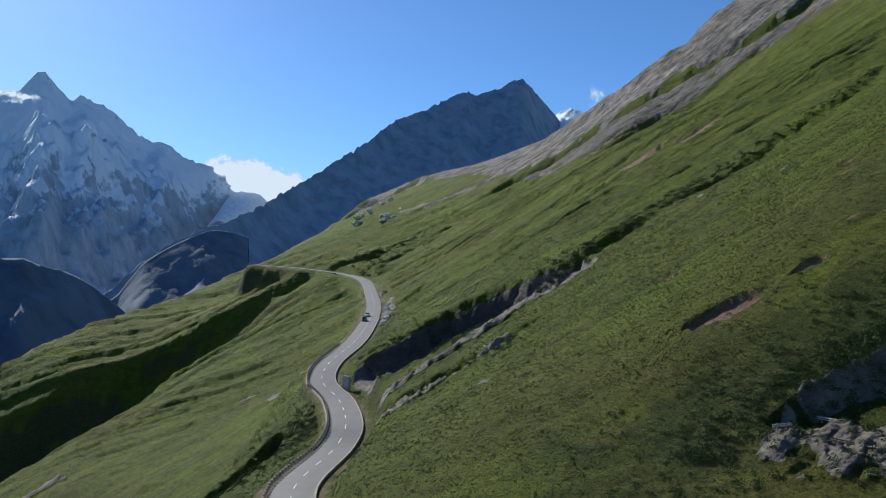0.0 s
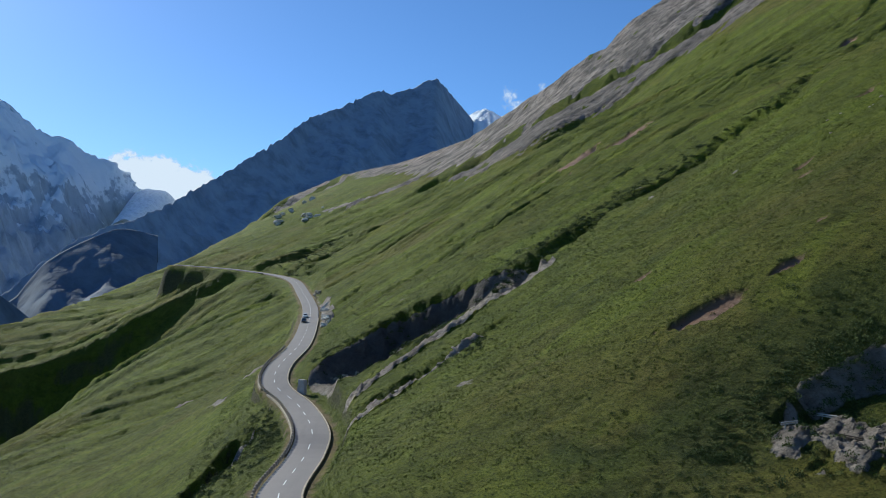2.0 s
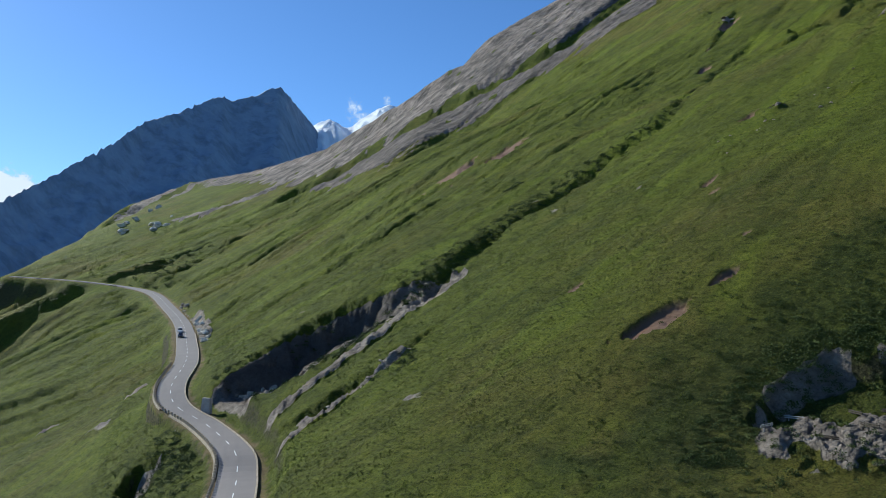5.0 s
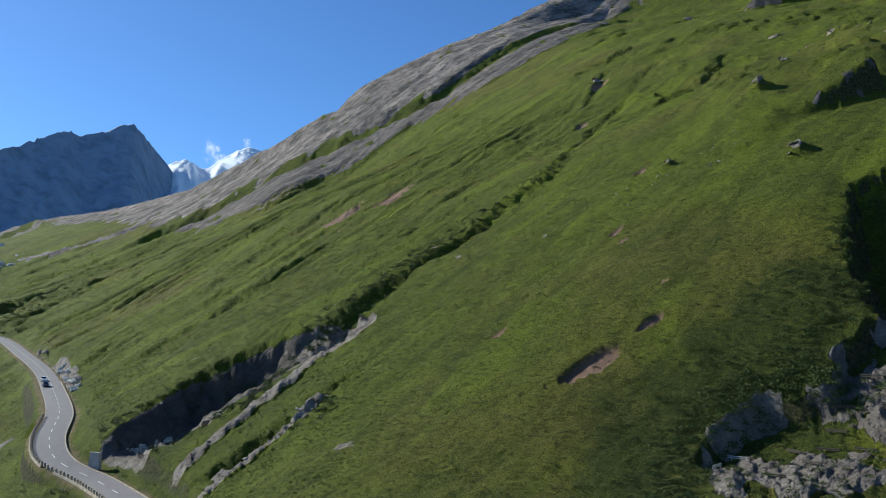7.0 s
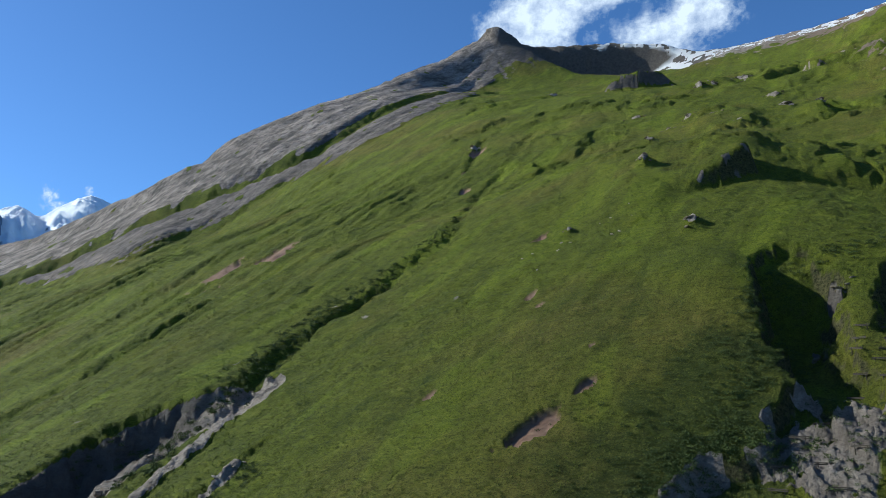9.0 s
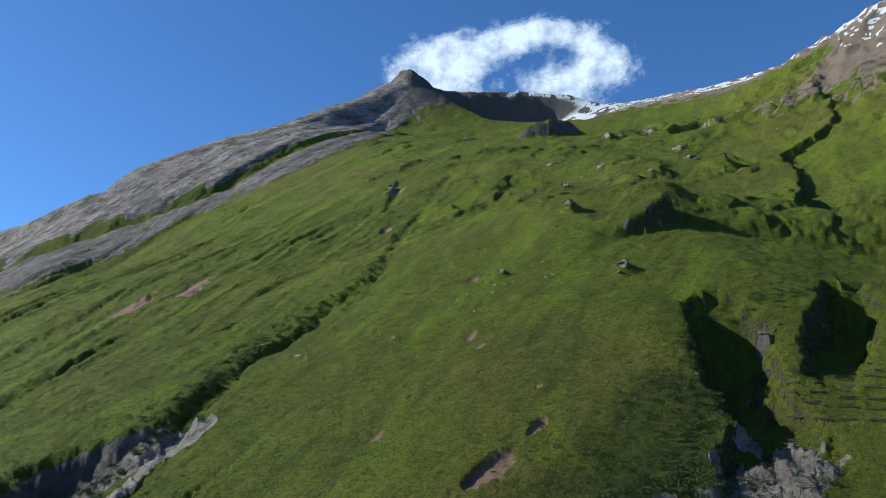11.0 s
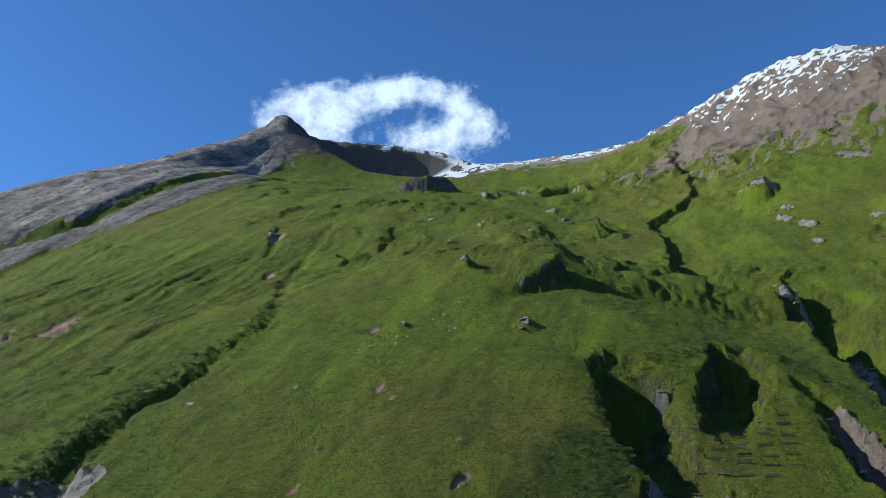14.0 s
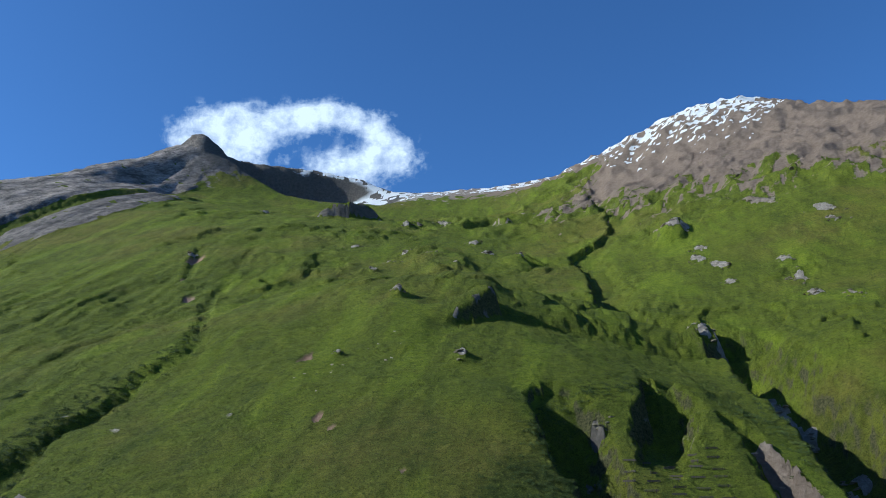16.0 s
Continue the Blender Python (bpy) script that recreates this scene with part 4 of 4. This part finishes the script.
# ---- cars ----
def car(paint, label):
    root = tagged(new("car"), label, "car", "cars on the road")
    glass = bpy.data.materials.get("car_glass") or material("car_glass", plain((0.02, 0.025, 0.03), 0.1), 0.08, 0.6)
    rubber = bpy.data.materials.get("tyre_rubber") or material("tyre_rubber", plain((0.02, 0.02, 0.02), 0.2), 0.85)

    def hull(sections, name, mat, up):
        bm = bmesh.new()
        rings = []
        for x, half, lo, hi in sections:
            rings.append([bm.verts.new((x, sy * half * (1.0 if zz == lo else up), zz)) for sy, zz in ((-1, lo), (1, lo), (1, hi), (-1, hi))])
        for a, b in zip(rings, rings[1:]):
            for k in range(4):
                bm.faces.new((a[k], a[(k + 1) % 4], b[(k + 1) % 4], b[k]))
        bm.faces.new(rings[0][::-1])
        bm.faces.new(rings[-1])
        bmesh.ops.recalc_face_normals(bm, faces=bm.faces[:])
        bmesh.ops.bevel(bm, geom=bm.edges[:], offset=0.06, segments=2, affect="EDGES")
        return part(name, bm, mat, root)
    hull([(-2.15, 0.78, 0.38, 0.86), (-1.6, 0.88, 0.28, 0.98), (0.9, 0.88, 0.28, 0.95), (1.75, 0.86, 0.28, 0.86), (2.15, 0.74, 0.38, 0.72)], "body", paint, 0.96)
    hull([(-1.9, 0.74, 0.92, 1.02), (-1.35, 0.76, 0.92, 1.44), (0.25, 0.76, 0.92, 1.46), (1.05, 0.76, 0.90, 0.98)], "cabin_window", glass, 0.8)
    hull([(-1.4, 0.58, 1.40, 1.48), (-0.6, 0.60, 1.42, 1.52), (0.3, 0.58, 1.40, 1.48)], "roof", paint, 0.95)
    for x in (-1.35, 1.35):
        for y in (-0.82, 0.82):
            bm = bmesh.new()
            bmesh.ops.create_cone(bm, cap_ends=True, segments=20, radius1=0.32, radius2=0.32, depth=0.22, matrix=Matrix.Translation((x, y, 0.32)) @ Euler((math.pi / 2, 0, 0)).to_matrix().to_4x4())
            bmesh.ops.bevel(bm, geom=bm.edges[:], offset=0.03, segments=1, affect="EDGES")
            wheel = part("wheel", bm, rubber, root)
            bm = bmesh.new()
            bmesh.ops.create_cone(bm, cap_ends=True, segments=14, radius1=0.2, radius2=0.18, depth=0.24, matrix=Matrix.Translation((x, y, 0.32)) @ Euler((math.pi / 2, 0, 0)).to_matrix().to_4x4())
            part("rim", bm, STEEL, wheel)
    for y in (-0.58, 0.58):
        bm = bmesh.new()
        bmesh.ops.create_cube(bm, size=1, matrix=Matrix.Translation((2.08, y, 0.66)) @ Matrix.Diagonal((0.14, 0.3, 0.12, 1)))
        part("headlight", bm, LINE_PAINT, root)
    return root


def car_paint(name, col):
    return material(name, plain(col, 0.05), 0.25, 0.6)


for paint, label, s, off in ((car_paint("dark_paint", (0.012, 0.014, 0.02)), "dark blue-black car driving down the road", 250.0, -1.75),
                             (car_paint("white_paint", (0.72, 0.72, 0.71)), "white car driving down the road", 264.0, -1.75)):
    c = car(paint, label)
    p, a = on_road(s, off)
    fall = math.atan2(on_road(s + 2)[0].z - on_road(s - 2)[0].z, 4.0)
    c.matrix_basis = Matrix.Translation(p + Vector((0, 0, 0.06))) @ Euler((0, fall, a + math.pi)).to_matrix().to_4x4()


# ---- hut on the spur ----
def hut(x, y, turn):
    z = float(height(x, y)[0])
    root = tagged(new("hut"), "small grey stone alpine hut on the grassy spur", "hut")
    root.matrix_basis = pose(x, y, z - 0.6, 0, 0, turn)
    bm = bmesh.new()
    bmesh.ops.create_cube(bm, size=1, matrix=Matrix.Translation((0, 0, 1.6)) @ Matrix.Diagonal((8, 5, 3.2, 1)))
    part("wall", bm, STONE, root)
    for sy in (-1, 1):
        bm = bmesh.new()
        bmesh.ops.create_cube(bm, size=1, matrix=Matrix.Translation((0, sy * 1.45, 3.75)) @ Euler((sy * -0.5, 0, 0)).to_matrix().to_4x4() @ Matrix.Diagonal((8.8, 3.6, 0.16, 1)))
        part("roof", bm, STEEL, root)
    bm = bmesh.new()
    bmesh.ops.create_cube(bm, size=1, matrix=Matrix.Translation((1, -2.52, 1.4)) @ Matrix.Diagonal((1.0, 0.1, 2.0, 1)))
    part("door", bm, WOOD, root)


hut(-272, 628, 20)


# ---- plants ----
def cards(centres, sizes, count, spread, blade, seed, mat, name, label, upright=0.6):
    """Many small leaves as one mesh: centres (n, 3), each with count leaves within its size."""
    g = np.random.RandomState(seed)
    n = len(centres)
    c = np.repeat(centres, count, 0)
    sz = np.repeat(sizes, count)[:, None]
    way = g.normal(size=(n * count, 3))
    way[:, 2] = np.abs(way[:, 2])
    way /= np.linalg.norm(way, axis=1)[:, None]
    mid = c + way * sz * np.array(spread) * g.uniform(0.35, 1.0, (n * count, 1))
    lean = g.normal(size=(n * count, 3)) * (1 - upright) + np.array([0, 0, upright])
    lean /= np.linalg.norm(lean, axis=1)[:, None]
    flat = np.cross(lean, g.normal(size=(n * count, 3)))
    flat /= np.linalg.norm(flat, axis=1)[:, None] + 1e-9
    a, b = blade[0] * sz * g.uniform(0.6, 1.3, (n * count, 1)), blade[1] * sz * g.uniform(0.6, 1.3, (n * count, 1))
    co = np.stack([mid - flat * a, mid + flat * a, mid + flat * a * 0.35 + lean * b, mid - flat * a * 0.35 + lean * b], 1).reshape(-1, 3)
    ob = new(name, fill_mesh(bpy.data.meshes.new(name), co, np.arange(len(co)).reshape(-1, 4), False))
    ob.data.materials.append(mat)
    return tagged(ob, label, name, kind="stuff")


g = np.random.RandomState(11)
n = 230000
tx, ty = g.uniform(-45, 190, n), g.uniform(62, 330, n)
keep = (np.hypot(tx + 30, ty - 20) < 300) & (g.uniform(size=n) < np.clip(1.6 - np.hypot(tx + 30, ty - 20) / 200, 0.05, 1)) & (fbm(tx / 7, ty / 7, 3) + g.normal(size=n) * 0.4 > -0.1)
tx, ty = tx[keep], ty[keep]
tz, tr, ts, _, tl = land(tx, ty)
dr = along(ROAD_LINE[::3], tx, ty)[0]
keep = (tr < 0.25) & (ts < 0.15) & (dr > 5.2)
tuft = np.c_[tx, ty, tz - 0.06][keep]
cards(tuft, g.uniform(0.15, 0.40, len(tuft)) * (0.8 + np.hypot(tuft[:, 0] + 30, tuft[:, 1] - 20) / 500), 7, (0.8, 0.8, 0.12), (0.13, 0.62), 3, BLADE, "grass", "green tufts of alpine grass covering the slope", 0.7)

bx, by, bs = [], [], []


def thicket(line, width, per_metre, lo, hi, shift=0.0):
    p = np.array(line, float)[:, :2]
    for a, b in zip(p[:-1], p[1:]):
        step = np.hypot(*(b - a))
        for _ in range(int(step * per_metre)):
            t, o = g.uniform(), g.normal() * width + shift
            nn = np.array([-(b - a)[1], (b - a)[0]]) / step
            q = a + (b - a) * t + nn * o
            bx.append(q[0]), by.append(q[1]), bs.append(g.uniform(lo, hi))


thicket([(-14, 186), (-2, 184), (10, 183)], 2.2, 3, 0.5, 1.4)
thicket([(12, 197), (30, 200), (47, 213), (65, 224), (84, 228), (97, 234)], 4.0, 4.0, 0.5, 1.5, 2.5)
thicket([(-22, 206), (-5, 214), (8, 211), (20, 199)], 2.0, 2.5, 0.4, 1.2)
thicket([(97, 233), (133, 248), (141, 254)], 2.5, 2.0, 0.4, 1.2)
thicket([(26, 84), (34, 92), (46, 95), (56, 90), (62, 94), (74, 95), (84, 100), (90, 108)], 2.0, 7, 0.35, 1.0)
thicket([(44, 94), (52, 92), (58, 88), (56, 82)], 2.2, 9, 0.5, 1.3)
thicket([(36, 74), (50, 74), (66, 76), (78, 88)], 5.0, 5, 0.3, 0.9)
thicket([(82, 94), (92, 104), (104, 111), (112, 102), (122, 95), (132, 92)], 2.0, 4, 0.35, 1.1)
thicket([(20, 78), (30, 96), (50, 104), (70, 104)], 7.0, 2.5, 0.3, 0.7)
thicket([(24, 72), (34, 84), (46, 98), (62, 98), (80, 104)], 4.0, 4, 0.3, 0.9)
thicket([(10, 80), (22, 100), (40, 108)], 8.0, 1, 0.25, 0.5)
thicket([(-30, 186), (-31, 172), (-36, 160), (-44, 148)], 4.0, 6, 0.4, 1.2)
thicket([(2, 155), (14, 160), (10, 152)], 1.5, 2.5, 0.4, 1.0)
thicket([(-26, 150), (-27, 175), (-30, 188)], 2.5, 3, 0.4, 1.1, 2)
thicket([(-58, 500), (-38, 545), (-10, 590)], 9, 1.2, 1.0, 2.4)
thicket([(105, 50), (140, 62), (165, 68), (180, 76)], 3.0, 2.0, 0.4, 1.2)
thicket([(73, 256), (80, 258)], 1.2, 4, 0.5, 1.2)
thicket([(120, 55), (128, 64), (134, 74)], 2.5, 4, 0.4, 1.1)
for _ in range(160):
    x, y = g.uniform(-70, 180), g.uniform(90, 380)
    bx.append(x), by.append(y), bs.append(g.uniform(0.3, 0.8))
bx, by, bs = np.array(bx), np.array(by), np.array(bs)
ok = along(ROAD_LINE[::3], bx, by)[0] > 5.4
bx, by, bs = bx[ok], by[ok], bs[ok]
cards(np.c_[bx, by, height(bx, by) - 0.1], bs, 80, (1.0, 1.0, 0.8), (0.085, 0.17), 8, LEAF, "shrub", "dark green low alpine shrubs in gullies and on banks", 0.35)


# ---- the stream in the ravine ----
course = spline([(112, 43, 0), (122, 47, 0), (138, 54, 0), (152, 57.5, 0)], 1.5)
course[:, 2] = height(course[:, 0], course[:, 1]) + 0.2
water = material("white_water", bare((0.25, 0.27, 0.29), (0.60, 0.62, 0.63), 1.2, 0.05), 0.25, 0.5)
stream = ribbon("stream", course, [(0.45, -0.3), (0.25, 0.03), (0.0, 0.05), (-0.25, 0.03), (-0.45, -0.3)], water)
tagged(stream, "thin white mountain stream falling down the dark ravine", "stream", kind="structure")


# ---- far mountains ----
def mountain(name, crest, mat, drop, steps, rough, label, seed, size=420, curve=0.9, tail=0, jag=0):
    line = spline(crest, 16)
    away = line[:, :2] - np.array([-30, 20])
    away /= np.hypot(*away.T)[:, None]
    rows = []
    for s in np.r_[-0.2, -0.06, np.linspace(0, 1, steps) ** 1.25]:
        x, y = line[:, 0] - away[:, 0] * s * drop[0], line[:, 1] - away[:, 1] * s * drop[0]
        z = line[:, 2] - (abs(s) ** curve) * drop[1]
        side = x * 0.8 - y * 0.1
        g = fbm(side / size + seed, (y - z * 0.6) / (size * 2.6) + seed, 7, 0.58, True)
        fade = min(1, abs(s) * 5)
        z = z + rough * (g - 0.35) * fade + rough * 0.16 * fbm(x / 60 + seed, y / 60, 4) * (0.5 + fade) + 0.07 * rough * fbm(x / 17, y / 17 + seed, 2) + jag * (1 - 0.75 * fade) * fbm(x / 45 + seed, y / 45, 4, 0.6, True)
        z = z - tail * smooth(0.78, 0.92, np.linspace(0, 1, len(z))) * smooth(0.0, 0.08, s)
        rows.append(np.c_[x, y, z])
    ob = new(name, grid_mesh(name, np.concatenate(rows), len(rows), len(line)))
    ob.data.materials.append(mat)
    return tagged(ob, label, "mountain", kind="structure")


DARK_CREST = [(-748, 1747, -1), (-661, 1993, 143), (-578, 2329, 237), (-464, 2761, 398), (-314, 3084, 566), (-203, 3394, 724), (-111, 3498, 783), (13, 3700, 886), (107, 3798, 944), (149, 3847, 942), (264, 3941, 997), (365, 3983, 1056), (418, 4028, 1048), (516, 4180, 996), (657, 4242, 855), (851, 4398, 735)]
SNOW_CREST = [(-2533, 3224, 723), (-2396, 3450, 845), (-2275, 3649, 840), (-2131, 3849, 953), (-2058, 3889, 984), (-1977, 3931, 1084), (-1923, 3980, 1021), (-1869, 4016, 959), (-1819, 4061, 984), (-1727, 4155, 938), (-1629, 4248, 838), (-1580, 4320, 805), (-1518, 4363, 807), (-1415, 4429, 731), (-1279, 4502, 679), (-1164, 4553, 575), (-1011, 4590, 466)]
PEAKS_CREST = [(504, 4575, 907), (648, 4556, 1015), (744, 4541, 1039), (828, 4547, 1003), (962, 4550, 1092), (1097, 4550, 1150), (1292, 4519, 1038), (1508, 4450, 834)]
VALLEY_CREST = [(-717, 1085, 101), (-686, 1163, 87), (-673, 1228, 84), (-646, 1242, 86), (-634, 1271, 75), (-602, 1319, 61), (-575, 1364, 29), (-540, 1399, -10)]
ROCK_BAR = [(-689, 1609, -2), (-662, 1652, 25), (-629, 1686, 84), (-593, 1752, 125), (-558, 1816, 153), (-525, 1878, 170), (-468, 1944, 158)]
GLACIER = [(-1151, 3831, 310), (-1027, 3866, 351), (-1215, 4500, 560), (-985, 4560, 545)]
CLOUD_SUMMIT = (1959, 1669, 1332), 428, 179
CLOUD_GLACIER = (-1079, 4595, 635), 355, 148
CLOUD_WISP = (877, 4218, 1018), 173, 121
CLOUD_CAP = (-1923, 3564, 868), 176, 60
mountain("dark_mountain", DARK_CREST, HAZY_DARK_ROCK, (2100, 1500), 120, 48, "dark bare rocky mountain with a jagged ridge", 3.1, 300, jag=11)
mountain("snow_mountain", SNOW_CREST, HAZY_SNOW_ROCK, (2500, 1650), 130, 210, "snow-covered rocky mountain massif with pointed summit", 8.4, 520, 0.8, 330)
mountain("snow_peaks", PEAKS_CREST, HAZY_PEAK_ROCK, (1500, 900), 70, 120, "distant snow-covered mountain peaks", 5.2, 300)
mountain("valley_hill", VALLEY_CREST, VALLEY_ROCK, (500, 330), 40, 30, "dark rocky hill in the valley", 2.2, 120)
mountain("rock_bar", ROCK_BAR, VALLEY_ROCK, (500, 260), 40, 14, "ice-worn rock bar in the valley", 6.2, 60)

u, v = np.meshgrid(np.linspace(0, 1, 50), np.linspace(0, 1, 60))
a, b, c, d = (np.array(p, float) for p in GLACIER)
flow = (a * (1 - u)[..., None] + b * u[..., None]) * (1 - v)[..., None] + (c * (1 - u)[..., None] + d * u[..., None]) * v[..., None]
flow[..., 2] += 5 * fbm(flow[..., 0] / 60, flow[..., 1] / 90, 4, 0.5, True) - 60 * (2 * np.abs(u - 0.5)) ** 3
glacier = new("glacier", grid_mesh("glacier", flow.reshape(-1, 3), 60, 50))
glacier.data.materials.append(ICE)
tagged(glacier, "white glacier tongue between the mountains", "glacier", kind="structure")


# ---- clouds ----
def vapour(scale, lo, hi):
    m = bpy.data.materials.new("cloud_vapour")
    m.use_nodes = True
    t = m.node_tree
    t.nodes.remove(t.nodes["Principled BSDF"])
    n = noise_node(t, scale, 9, 0.62)
    dens = calc(t, "ADD", share_of(t, "dens"), calc(t, "MULTIPLY", calc(t, "SUBTRACT", n, 0.5), 2.6))
    clear, glow, both = t.nodes.new("ShaderNodeBsdfTransparent"), t.nodes.new("ShaderNodeEmission"), t.nodes.new("ShaderNodeMixShader")
    t.links.new(ramp(t, dens, [(0.3, (0.62, 0.72, 0.84)), (0.9, (0.97, 0.97, 0.97))]), glow.inputs["Color"])
    glow.inputs["Strength"].default_value = 0.68
    t.links.new(calc(t, "MULTIPLY", grey(t, dens, lo, hi), grey(t, share_of(t, "dens"), 0.12, 0.4)), both.inputs[0])
    t.links.new(clear.outputs[0], both.inputs[1])
    t.links.new(glow.outputs[0], both.inputs[2])
    t.links.new(both.outputs[0], t.nodes["Material Output"].inputs["Surface"])
    return m


def cloud(place, half_w, half_h, puffs, label, scale, lo=0.35, hi=0.95):
    """A bank of cloud far behind the ridges; puffs: x, y, radius x, radius y, weight in its half sizes."""
    u, v = np.meshgrid(np.linspace(-1.3, 1.3, 90), np.linspace(-1.3, 1.3, 60))
    dens = np.zeros_like(u)
    for px, py, rx, ry, w in puffs:
        dens = dens + w * np.exp(-(((u - px) / rx) ** 2 + ((v - py) / ry) ** 2))
    dens = np.minimum(dens, 1.2) * smooth(1.3, 1.05, np.abs(u)) * smooth(1.3, 1.05, np.abs(v))
    co = np.stack([u * half_w, v * half_h, dens * 0.25 * half_h + 0.2 * half_h * fbm(u * 3, v * 3, 3)], -1)
    ob = new("cloud", grid_mesh("cloud", co.reshape(-1, 3), 60, 90))
    ob.data.attributes.new("dens", "FLOAT", "POINT").data.foreach_set("value", dens.ravel().astype(np.float32))
    ob.data.materials.append(vapour(scale / half_h, lo, hi))
    ob.matrix_world = look(place, (-30, 20, 50)) @ pose(0, 0, 0, 0, 180, 0)
    return tagged(ob, label, "cloud", kind="structure")


cloud(*CLOUD_SUMMIT, [(-0.95, -0.15, 0.18, 0.3, 0.5), (-0.75, 0.1, 0.26, 0.42, 0.95), (-0.55, -0.3, 0.26, 0.38, 1.0), (-0.35, 0.1, 0.3, 0.36, 0.9), (-0.5, 0.42, 0.28, 0.22, 0.6), (-0.1, 0.42, 0.28, 0.32, 0.95),
                      (0.18, 0.66, 0.26, 0.25, 0.95), (0.48, 0.52, 0.28, 0.28, 0.95), (0.68, 0.2, 0.22, 0.3, 0.9), (0.82, -0.15, 0.2, 0.28, 0.8), (0.55, -0.22, 0.3, 0.26, 0.95), (0.28, -0.42, 0.28, 0.22, 0.8),
                      (0.5, -0.7, 0.3, 0.22, 0.6), (-0.3, -0.6, 0.25, 0.25, 0.5)], "white billowing cloud behind the summit ridge", 2.4, 0.34, 1.4)
cloud(*CLOUD_GLACIER, [(-0.6, 0.0, 0.45, 0.7, 1.2), (0.0, 0.0, 0.5, 0.7, 1.3), (0.5, -0.3, 0.5, 0.45, 1.2), (-0.1, -0.8, 0.9, 0.6, 1.3)], "bright white cloud over the glacier", 2.0, 0.4, 0.75)
cloud(*CLOUD_WISP, [(-0.4, 0.2, 0.25, 0.6, 0.6), (-0.1, -0.4, 0.35, 0.5, 0.7), (0.6, 0.4, 0.2, 0.6, 0.6), (0.3, -0.2, 0.4, 0.3, 0.4)], "thin wisps of cloud at the snow peaks", 2.4, 0.35, 1.1)
cloud(*CLOUD_CAP, [(-0.3, 0.3, 0.9, 0.28, 0.8), (-0.4, -0.3, 0.8, 0.2, 0.7), (0.3, 0.1, 0.6, 0.2, 0.7)], "thin bright cloud cap on the snow mountain", 2.0, 0.4, 1.0)
